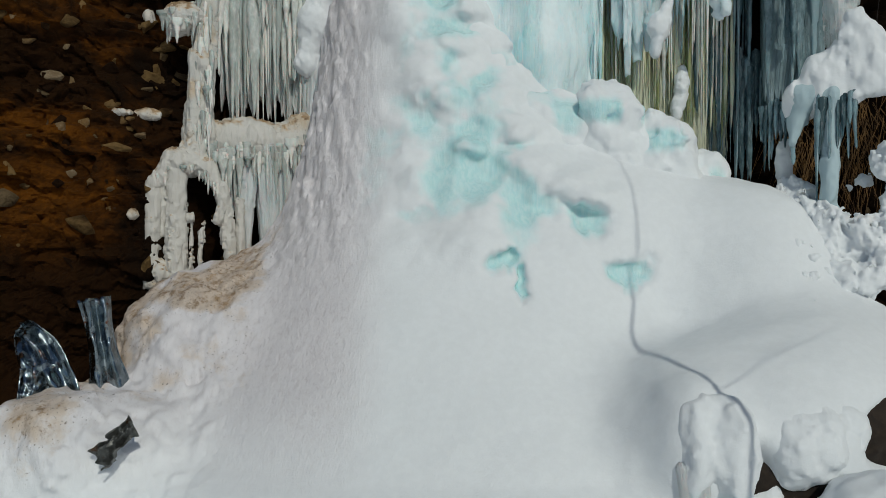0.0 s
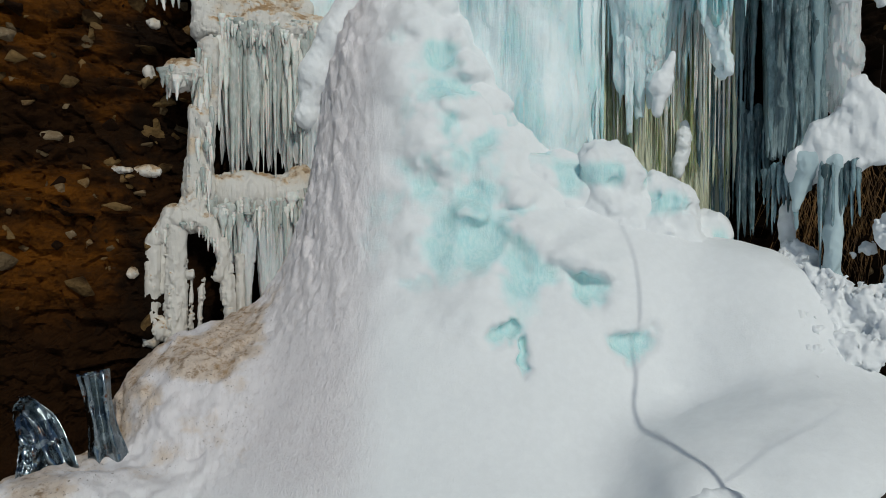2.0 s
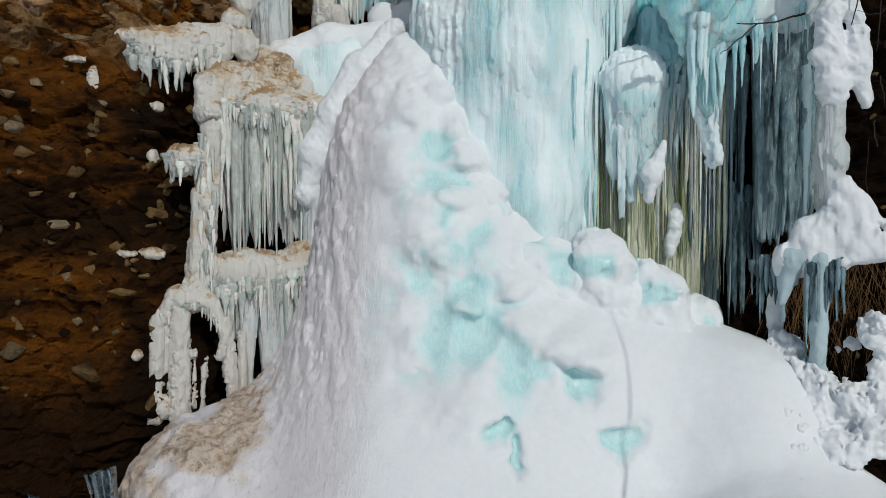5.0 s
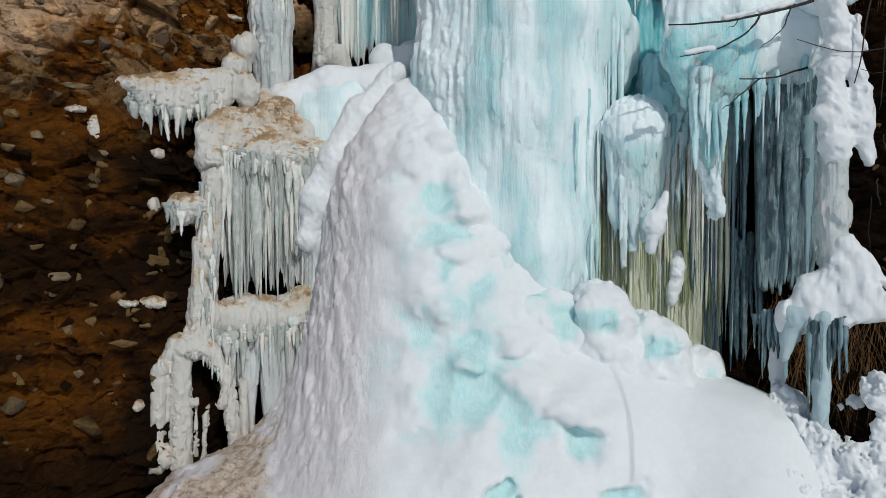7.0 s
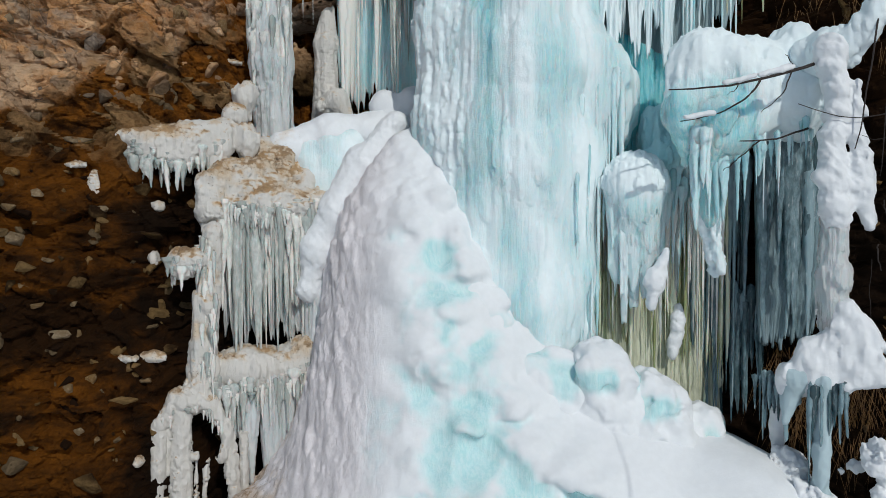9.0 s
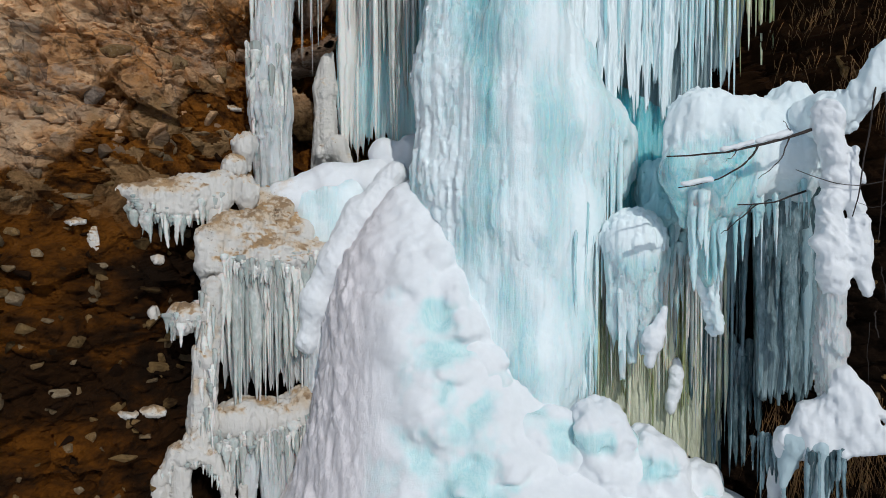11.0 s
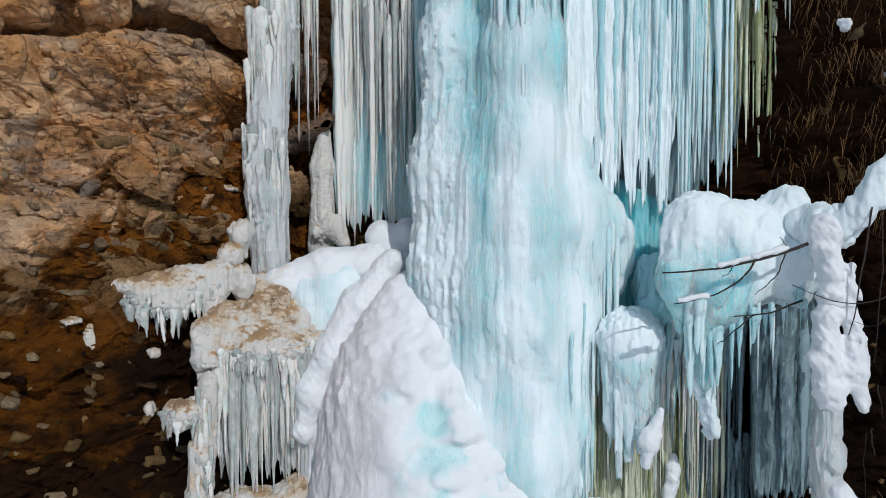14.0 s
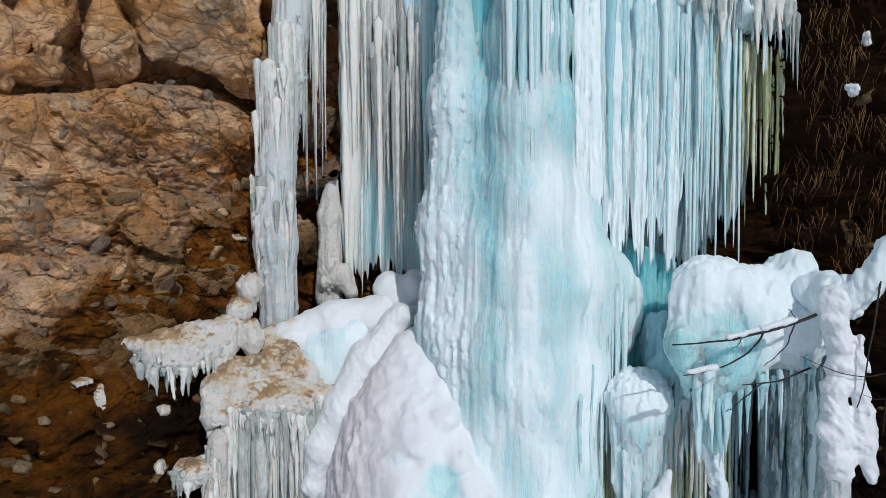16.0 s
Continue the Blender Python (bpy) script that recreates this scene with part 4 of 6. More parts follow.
# ---- left side: ledges, arch, pillars ----
stain = lambda lo, hi: (lambda x, y, z: -0.04 + 0.60 * ramp01(z, lo, hi) + 0.55 * blotch(x, y, z, 3.0))
compound("ice_arch", "white rimed ice arch with soil stains on the bank", "ice arch", "", LEDGE,
         chain([(-3.37, 8.42, 3.15), (-3.17, 8.47, 3.43), (-2.85, 8.6, 3.36), (-2.66, 8.6, 3.12)], (0.10, 0.13, 0.11, 0.07)) + chain([(-3.05, 8.6, 3.4), (-2.9, 8.75, 3.8)], (0.16, 0.2)),
         [cap((-3.38, 8.42, 3.15), (-3.44, 8.42, 2.0), 0.09, 0.11), cap((-3.14, 8.47, 3.35), (-3.16, 8.44, 2.0), 0.10, 0.12), cap((-3.29, 8.45, 3.3), (-3.3, 8.45, 2.55), 0.055, 0.025), cap((-2.66, 8.6, 3.12), (-2.55, 8.64, 2.1), 0.07, 0.075),
          cap((-2.62, 8.52, 2.98), (-2.68, 8.5, 2.72), 0.06, 0.075), ell((-2.98, 8.47, 2.75), (0.065, 0.06, 0.07)), cap((-2.85, 8.5, 2.68), (-2.91, 8.5, 2.0), 0.03, 0.04), cap((-2.98, 8.5, 2.7), (-3.0, 8.5, 2.1), 0.018, 0.028), cap((-2.46, 8.7, 2.95), (-2.45, 8.72, 2.1), 0.04, 0.05), cap((-3.46, 8.42, 2.25), (-3.3, 8.4, 2.1), 0.11, 0.12)],
         limb_name="strand", k=0.06, step=0.016, amp=0.018, freq=8, stretch=3, flute=0.025, flute_freq=22, grit=0.030, grit_freq=20, fine=0.015, ice=0.12, dirt=stain(3.1, 3.7))
arch_drips = tagged(empty("icicle_fringe"), "small ragged drips on the ice arch", "icicles")
fringe(arch_drips, [(-3.46, 8.34, 3.12), (-3.17, 8.36, 3.32), (-2.85, 8.5, 3.28), (-2.66, 8.5, 3.08)], 22, (0.06, 0.28), (0.02, 0.04), ICE_WHITE, 37, 0.03, 0.05)


ledge = [ell((-2.52, 8.98, 3.72), (0.40, 0.34, 0.30)), ell((-2.1, 9.15, 3.72), (0.42, 0.3, 0.24)), ell((-1.75, 9.3, 3.9), (0.35, 0.3, 0.2))]
compound("ice_ledge", "domed ice ledge, soiled on top, with thick drips below", "ice ledge", "ice ledges", LEDGE, ledge,
         [cap((-2.72, 8.85, 3.6), (-2.62, 8.9, 2.9), 0.13, 0.04), cap((-2.45, 8.85, 3.6), (-2.44, 8.95, 2.3), 0.15, 0.05), cap((-2.2, 8.95, 3.6), (-2.18, 9.05, 2.3), 0.16, 0.09),
          cap((-2.0, 9.05, 3.6), (-2.0, 9.1, 2.5), 0.15, 0.07), cap((-1.8, 9.2, 3.65), (-1.8, 9.2, 2.7), 0.19, 0.1)], limb_material=CLEAR, limb_ice=0.5, k=0.12, step=0.018, amp=0.025, freq=7, stretch=3, grit=0.012, grit_freq=20, flute=0.035, flute_freq=18, dirt=stain(3.5, 4.0), ice=0.1)

lower_drips = tagged(empty("icicle_fringe"), "ragged white drips along the lip of the domed ledge", "icicles")
fringe(lower_drips, [(-2.86, 8.64, 3.62), (-2.5, 8.64, 3.55), (-2.1, 8.84, 3.55), (-1.66, 9.0, 3.72)], 64, (0.15, 0.75), (0.025, 0.065), ICE_WHITE, 38, 0.06, 0.10)
curtain = tagged(empty("icicle_curtain"), "white icicles hanging between two soiled ledges", "icicles", group="icicle curtains")
sheet("backing", [(-2.75, 9.05, 5.6), (-1.55, 9.5, 5.7)], [(-2.8, 9.1, 3.8), (-1.75, 9.45, 3.85)], CLEAR, curtain, 8, thick=0.16, flute=0.09, freq=11, ice=0.5, teeth=0.5, cols=180)
fringe(curtain, [(-2.72, 8.82, 5.66), (-1.6, 9.2, 5.7)], 58, (1.1, 1.95), (0.03, 0.065), ICE_WHITE, 31, 0.09)
fringe(curtain, [(-2.72, 8.78, 5.6), (-1.65, 9.12, 5.62)], 40, (0.2, 0.9), (0.03, 0.06), ICE_WHITE, 32, 0.05)
tagged(solid("ice_pillar", chain([(-2.80, 8.62, 5.45), (-2.86, 8.62, 4.6), (-2.98, 8.68, 3.7)], (0.12, 0.13, 0.17)), LEDGE, step=0.017, amp=0.02, freq=7, stretch=2.5, grit=0.022, grit_freq=14, fine=0.012, flute=0.04, ice=0.2, dirt=lambda x, y, z: 0.3 + 0.4 * blotch(x, y, z, 4)),
       "knobbly white ice pillar beside the icicles", "ice pillar", group="ice pillars")
tagged(solid("ice_ball", [ell((-3.04, 8.52, 5.12), (0.24, 0.2, 0.16)), ell((-3.12, 8.5, 5.0), (0.12, 0.14, 0.12))], LEDGE, step=0.015, amp=0.02, freq=8, flute=0.03, flute_freq=20, grit=0.02, grit_freq=22, dirt=stain(5.1, 5.3)), "snowy ice lump stuck to the earth cliff", "ice lump", group="ice lumps")
pillar_drips = tagged(empty("icicle_fringe"), "ragged drips down the knobbly ice pillar", "icicles")
fringe(pillar_drips, [(-2.96, 8.54, 4.6), (-2.72, 8.5, 4.65)], 60, (0.15, 0.6), (0.02, 0.045), ICE_WHITE, 39, 0.05, 0.8)
balls = tagged(empty("icicle_fringe"), "short white icicles below the ice lump", "icicles")
fringe(balls, [(-3.26, 8.40, 5.08), (-2.86, 8.42, 5.1)], 30, (0.12, 0.32), (0.025, 0.06), ICE_WHITE, 33, 0.08, 0.07)

compound("ice_ledge", "sloping ice ledge with brown soil stains above icicles", "ice ledge", "ice ledges", LEDGE,
         chain([(-2.66, 8.9, 5.78), (-2.3, 8.95, 5.74), (-1.95, 9.1, 5.76), (-1.58, 9.3, 5.85)], (0.15, 0.17, 0.17, 0.15)) + [cap((-2.35, 9.62, 6.62), (-2.42, 9.08, 5.86), 0.13, 0.15), cap((-2.1, 9.66, 6.60), (-2.1, 9.14, 5.86), 0.13, 0.15), cap((-1.85, 9.7, 6.45), (-1.82, 9.3, 5.88), 0.13, 0.14), ell((-2.72, 9.0, 6.12), (0.24, 0.24, 0.26)), ell((-2.48, 9.2, 6.22), (0.26, 0.26, 0.2)), ell((-2.2, 9.5, 6.5), (0.3, 0.2, 0.16))],
         [cap((-2.9, 8.82, 6.05), (-2.86, 8.78, 5.75), 0.17, 0.2), cap((-2.92, 8.75, 5.7), (-2.92, 8.75, 5.35), 0.08, 0.02)],
         limb_name="lobe", k=0.16, step=0.018, amp=0.05, freq=5, stretch=1.0, flute=0.02, flute_freq=16, grit=0.026, grit_freq=18, fine=0.012, dirt=stain(5.6, 6.2), ice=0.05)
ledge_lip = tagged(empty("icicle_fringe"), "ragged white drips along the lip of the upper ledge", "icicles")
fringe(ledge_lip, [(-2.72, 8.74, 5.76), (-2.3, 8.78, 5.72), (-1.95, 8.93, 5.74), (-1.6, 9.15, 5.8)], 70, (0.1, 0.5), (0.025, 0.06), ICE_WHITE, 36, 0.06, 0.08)

tagged(solid("ice_shelf", chain([(-4.0, 8.75, 6.62), (-3.6, 8.85, 6.55), (-3.2, 9.05, 6.6), (-2.8, 9.25, 6.72)], (0.10, 0.19, 0.22, 0.2)) + [ell((-3.42, 8.9, 6.42), (0.36, 0.17, 0.18)), ell((-3.0, 9.1, 6.48), (0.28, 0.2, 0.22))], LEDGE, step=0.017, amp=0.035, freq=6, flute=0.03, flute_freq=18, grit=0.022, grit_freq=20, dirt=stain(6.5, 6.8)),
       "ragged ice shelf with soil on top, jutting from the cliff", "ice shelf")
shelf_ice = tagged(empty("icicle_fringe"), "short white icicles below the ragged ice shelf", "icicles")
fringe(shelf_ice, [(-3.85, 8.72, 6.5), (-3.5, 8.72, 6.38), (-3.1, 8.9, 6.42), (-2.75, 9.1, 6.55)], 80, (0.12, 0.45), (0.03, 0.075), ICE_WHITE, 35, 0.09, 0.10)

for c, r in (((-2.72, 9.35, 6.95), (0.17, 0.17, 0.2)), ((-2.62, 9.5, 7.25), (0.16, 0.18, 0.2)), ((-2.55, 9.25, 6.65), (0.17, 0.16, 0.22)), ((-2.85, 9.05, 6.35), (0.12, 0.12, 0.14))):
    tagged(solid("ice_lump", [ell(c, r), cap((c[0], c[1], c[2] - r[2] * 0.4), (c[0] + 0.03, c[1], c[2] - r[2] * 1.5), r[0] * 0.7, 0.03)], LEDGE, k=0.08, step=0.016, amp=0.025, freq=8, stretch=1.6, flute=0.02, flute_freq=20, fine=0.012, dirt=stain(c[2], c[2] + r[2]), seed=c[2]), "soiled knobbly ice lump stacked on the ledge", "ice lump", group="ice lumps")
tagged(solid("snow_ramp", chain([(-2.1, 9.62, 6.55), (-1.5, 9.75, 6.72), (-0.95, 9.85, 6.8), (-0.5, 9.9, 6.8)], (0.26, 0.28, 0.27, 0.3)), SNOW, k=0.2, step=0.024, amp=0.03, freq=4, grit=0.012, grit_freq=12, dirt=lambda x, y, z: 0.4 * ramp01(-x, 1.5, 2.1)), "smooth white snow ramp under the icicles", "snow ramp")
tagged(solid("ice_block", [cap((-1.8, 9.62, 6.55), (-1.65, 9.62, 5.8), 0.22, 0.2), cap((-1.25, 9.68, 6.65), (-1.3, 9.6, 5.7), 0.24, 0.22), cap((-1.52, 9.62, 6.6), (-1.45, 9.6, 5.7), 0.24)], BLUE, amp=0.02, freq=4, flute=0.012, flute_freq=18, step=0.02, ice=lambda x, y, z: 0.4 + 0.3 * blotch(x, y, z, 2)), "pale aqua ice face under the snow ramp", "ice")
tagged(solid("snow_rib", chain([(-0.62, 9.45, 6.85), (-1.0, 9.3, 6.35), (-1.35, 9.15, 5.7), (-1.62, 9.12, 5.2), (-1.72, 9.15, 4.7)], (0.19, 0.23, 0.23, 0.2, 0.15)), SNOW, step=0.02, amp=0.035, freq=3, grit=0.008, grit_freq=15, fine=0.012), "knobbly white snow rib beside the snow cone", "snow rib")
tagged(solid("ice_cascade", chain([(-1.62, 9.35, 5.3), (-1.6, 9.35, 4.6), (-1.6, 9.3, 3.9)], (0.25, 0.25, 0.2)) + [cap((-1.35, 9.3, 5.5), (-1.4, 9.3, 4.5), 0.2)], CLEAR, step=0.02, amp=0.02, flute=0.045, flute_freq=16, ice=0.4), "pale ice cascade beside the snow cone", "ice")
tagged(solid("snow_lump", [ell((-0.78, 10.0, 7.2), (0.24, 0.26, 0.22)), ell((-0.42, 10.0, 7.2), (0.26, 0.28, 0.26)), ell((-0.6, 9.9, 7.0), (0.3, 0.25, 0.15))], SNOW, amp=0.02, ice=lambda x, y, z: 0.8 * ramp01(-z, -7.0, -6.85)), "white snow lump beside the frozen waterfall", "snow lump")

tagged(solid("ice_pillar", chain([(-2.15, 10.45, 12), (-2.28, 10.3, 10.2), (-2.42, 10.15, 8.9), (-2.42, 10.1, 7.8), (-2.38, 10.1, 6.6)], (0.30, 0.24, 0.25, 0.27, 0.24)), CLEAR, step=0.02, amp=0.02, freq=9, stretch=3, flute=0.05, flute_freq=20, fine=0.012, ice=0.55),
       "tall clear white ice pillar against the rock", "ice pillar", group="ice pillars")
strand = tagged(empty("icicle_curtain"), "thin white icicles beside the tall ice pillar", "icicles", group="icicle curtains")
fringe(strand, [(-2.1, 10.3, 11.8), (-1.75, 10.5, 11.8)], 26, (1.4, 3.6), (0.03, 0.06), ICE_WHITE, 41, 0.1)
fringe(strand, [(-2.45, 10.05, 10.9), (-2.15, 10.12, 10.9)], 14, (1.5, 3.8), (0.04, 0.07), ICE_WHITE, 45, 0.05)
fringe(strand, [(-2.66, 10.0, 9.9), (-2.2, 9.95, 9.9)], 16, (0.5, 1.6), (0.03, 0.07), ICE_WHITE, 47, 0.05, 0.5)
fringe(strand, [(-2.68, 9.9, 8.5), (-2.15, 9.86, 8.4)], 18, (0.4, 1.4), (0.03, 0.07), ICE_WHITE, 48, 0.05, 0.4)
fringe(strand, [(-2.75, 10.05, 8.8), (-2.6, 10.0, 8.7)], 6, (0.8, 1.6), (0.03, 0.05), ICE_WHITE, 42, 0.03)
tagged(solid("ice_pillar", chain([(-1.70, 10.6, 8.7), (-1.72, 10.6, 8.2), (-1.75, 10.6, 7.0)], (0.10, 0.16, 0.18)) + chain([(-1.75, 10.4, 7.25), (-1.55, 10.4, 7.35), (-1.4, 10.4, 7.1)], (0.12, 0.14, 0.1)), LEDGE, step=0.018, amp=0.02, freq=7, stretch=3, flute=0.02, flute_freq=18, grit=0.024, grit_freq=20, dirt=0.22), "stubby soiled ice pillar below the rock gap", "ice pillar", group="ice pillars")
back_curtain = tagged(empty("icicle_curtain"), "grey-white icicle curtain in a recess behind the frozen waterfall", "icicles", group="icicle curtains")
sheet("backing", [(-1.6, 10.75, 12.2), (-0.8, 10.62, 12.2), (0.0, 10.15, 12.2)], [(-1.55, 10.7, 7.0), (-0.9, 10.65, 7.0), (-0.2, 10.35, 7.0)], BLUE, back_curtain, 5, flute=0.14, freq=8, ice=0.7, teeth=0.5)
fringe(back_curtain, [(-1.55, 10.62, 12), (-1.0, 10.55, 12), (-0.35, 10.35, 12)], 40, (2.8, 5.2), (0.07, 0.15), ICE_WHITE, 43, 0.10)
fringe(back_curtain, [(-1.5, 10.5, 11.5), (-0.4, 10.25, 11.5)], 22, (1.4, 3.8), (0.03, 0.06), ICE_WHITE, 46, 0.06)
fringe(back_curtain, [(-0.7, 10.4, 12), (-0.1, 10.0, 12)], 24, (2.0, 4.5), (0.05, 0.08), ICE_BLUE, 44, 0.12)
fringe(back_curtain, [(-1.05, 10.3, 10.6), (-0.3, 9.95, 10.6)], 30, (1.0, 3.3), (0.03, 0.07), ICE_WHITE, 49, 0.08, 0.5)

# ---- right side ----
compound("ice_lobe", "hanging ice lobe with a rounded snowy top", "ice lobe", "ice lobes", BLUE,
         [ell((2.27, 8.38, 6.05), (0.34, 0.28, 0.32)), cap((2.27, 8.38, 6.0), (2.32, 8.42, 5.2), 0.35, 0.22)],
         [cap((2.2, 8.3, 5.6), (2.24, 8.34, 4.6), 0.16, 0.03), cap((2.36, 8.28, 5.6), (2.38, 8.32, 4.7), 0.15, 0.04), cap((2.03, 8.35, 5.9), (2.05, 8.4, 4.7), 0.10, 0.02), cap((2.55, 8.42, 5.85), (2.52, 8.42, 5.05), 0.15, 0.05), cap((2.1, 8.25, 5.4), (2.12, 8.3, 4.4), 0.05, 0.015)],
         limb_ice=0.5, k=0.12, step=0.017, amp=0.02, freq=7, stretch=2.5, flute=0.05, flute_freq=20, fine=0.004, ice=lambda x, y, z: 0.6 * ramp01(-z, -6.1, -5.7))
tagged(solid("ice_feather", [cap((2.56, 8.12, 5.25), (2.44, 8.12, 4.85), 0.035, 0.11), cap((2.44, 8.12, 4.95), (2.40, 8.15, 4.6), 0.1, 0.06), cap((2.5, 8.12, 5.1), (2.38, 8.1, 4.9), 0.04, 0.08)], SNOW, k=0.05, step=0.018, amp=0.015, freq=14), "feathery white rime spike below the ice lobe", "rime", group="rime spikes")
second = [ell((2.70, 8.66, 6.36), (0.26, 0.2, 0.2)), cap((2.70, 8.64, 6.4), (2.66, 8.7, 6.85), 0.18, 0.05), ell((2.64, 8.85, 6.6), (0.22, 0.2, 0.4)), ell((2.66, 8.8, 6.2), (0.2, 0.2, 0.2)), cap((2.86, 8.82, 6.0), (2.94, 8.8, 5.3), 0.16, 0.11)]
tagged(solid("ice_lobe", second, DEEP, k=0.08, step=0.02, amp=0.03, freq=7, stretch=2, flute=0.06, flute_freq=14, fine=0.012, ice=lambda x, y, z: 0.25 + 0.5 * ramp01(-z, -5.9, -5.4)), "shaded pale ice lobe in the recess", "ice lobe", group="ice lobes")
recess = tagged(empty("icicle_curtain"), "blue-green ice runnels in the shaded recess", "icicles", group="icicle curtains")
# Blue-green ice, taken darker in colour to stand for the shelf's shade.
sheet("backing", [(1.8, 9.15, 8.2), (2.9, 9.1, 7.6)], [(1.8, 9.1, 3.9), (2.9, 9.1, 4.5)], DEEP, recess, 6, flute=0.14, ice=0.95)

shelf_r = [cap((2.86, 8.0, 7.45), (2.60, 7.86, 6.75), 0.16, 0.19), cap((2.95, 7.98, 7.5), (2.80, 7.78, 6.5), 0.16, 0.16), cap((3.05, 8.0, 7.45), (3.05, 7.78, 6.45), 0.2, 0.16), cap((3.2, 8.0, 7.4), (3.28, 7.8, 6.6), 0.2, 0.2), ell((3.0, 8.1, 7.35), (0.38, 0.36, 0.34)), ell((2.9, 8.05, 6.95), (0.36, 0.3, 0.45)), ell((3.5, 8.05, 7.0), (0.5, 0.42, 0.52)), ell((3.95, 8.12, 7.52), (0.24, 0.32, 0.27)), ell((3.9, 7.95, 6.9), (0.42, 0.36, 0.42)), ell((3.5, 8.2, 7.35), (0.7, 0.4, 0.22))]
compound("ice_shelf", "big overhanging ice shelf with snow on its top", "ice shelf", "", BLUE, shelf_r,
         chain([(4.0, 7.75, 7.35), (4.05, 7.35, 7.33), (4.2, 7.2, 7.46), (4.42, 7.05, 7.80), (4.8, 6.9, 8.2)], (0.24, 0.20, 0.15, 0.13, 0.12)) + [cap((2.6, 7.75, 6.8), (2.66, 7.85, 6.2), 0.2, 0.02), cap((2.95, 7.85, 6.7), (3.0, 7.95, 5.55), 0.30, 0.03), cap((2.8, 7.8, 6.7), (2.83, 7.85, 6.0), 0.18, 0.02)],
         limb_name="lobe", k=0.16, step=0.022, amp=0.03, freq=5, stretch=1.6, flute=0.035, flute_freq=14, fine=0.010, shape=lambda x, y, z: 0.06 * vnoise(x * 4, y * 4, z * 3),
         ice=lambda x, y, z: 0.65 * ramp01(-z, -7.35, -6.9) * ramp01(-x, -3.7, -3.2) + 0.3 * ramp01(-z, -7.0, -6.6) + 0.25 * blotch(x, y, z, 2.5))
shelf_drip = tagged(empty("icicle_fringe"), "clear icicles below the big ice shelf", "icicles")
fringe(shelf_drip, [(2.75, 7.75, 6.55), (3.1, 7.75, 6.5)], 16, (0.6, 1.3), (0.04, 0.08), ICE_BLUE, 51, 0.12)
fringe(shelf_drip, [(3.15, 7.8, 6.6), (3.5, 7.72, 6.5), (4.0, 7.7, 6.6)], 18, (0.2, 1.1), (0.02, 0.05), ICE_BLUE, 52, 0.14, 0.12)
tagged(solid("ice_feather", [cap((2.93, 8.05, 5.75), (3.08, 8.05, 5.0), 0.10, 0.05), cap((3.05, 7.95, 5.6), (3.12, 7.95, 5.0), 0.06, 0.04)], BLUE, k=0.08, step=0.02, amp=0.03, freq=12, ice=0.2), "feathered ice drip below the big shelf", "rime", group="rime spikes")
grey = tagged(empty("icicle_curtain"), "blue-grey icicle curtain in shade below the big shelf", "icicles", group="icicle curtains")
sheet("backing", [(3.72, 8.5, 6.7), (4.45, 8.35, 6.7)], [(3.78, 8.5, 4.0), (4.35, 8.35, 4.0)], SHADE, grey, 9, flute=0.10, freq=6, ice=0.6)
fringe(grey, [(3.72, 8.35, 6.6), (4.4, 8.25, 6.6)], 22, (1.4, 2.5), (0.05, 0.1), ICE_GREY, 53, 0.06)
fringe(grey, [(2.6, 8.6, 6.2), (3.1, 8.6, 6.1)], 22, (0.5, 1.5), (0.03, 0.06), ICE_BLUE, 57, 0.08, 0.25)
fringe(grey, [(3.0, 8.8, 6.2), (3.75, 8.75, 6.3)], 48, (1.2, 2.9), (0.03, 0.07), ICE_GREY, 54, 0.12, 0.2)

yellow = tagged(empty("icicle_curtain"), "yellowish icicle curtain behind the snow mounds", "icicles", group="icicle curtains")
sheet("backing", [(1.4, 8.95, 6.2), (2.6, 8.95, 6.0), (3.5, 9.0, 6.0)], [(1.4, 8.85, 3.2), (2.6, 8.85, 3.0), (3.5, 8.9, 3.0)], YELLOW, yellow, 10, flute=0.07, freq=13, ice=0.5, cols=190, rows=80)
fringe(yellow, [(1.7, 8.66, 6.2), (2.6, 8.72, 6.0), (3.5, 8.78, 5.9)], 110, (1.6, 2.9), (0.02, 0.055), ICE_YELLOW, 55, 0.10, 0.15)
fringe(yellow, [(1.75, 8.55, 6.1), (2.6, 8.6, 6.0), (3.4, 8.65, 5.9)], 46, (1.0, 2.5), (0.015, 0.04), ICE_WHITE, 56, 0.08, 0.2)
tagged(solid("ice_spike", [ell((2.86, 8.62, 4.32), (0.085, 0.085, 0.26)), ell((2.8, 8.62, 4.05), (0.07, 0.08, 0.16))], SNOW, k=0.06, step=0.018, amp=0.02, freq=14), "upright white rime spike before the yellow ice", "rime", group="rime spikes")
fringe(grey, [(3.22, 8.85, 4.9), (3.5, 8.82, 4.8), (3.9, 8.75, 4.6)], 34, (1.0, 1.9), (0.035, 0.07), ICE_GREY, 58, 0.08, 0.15)

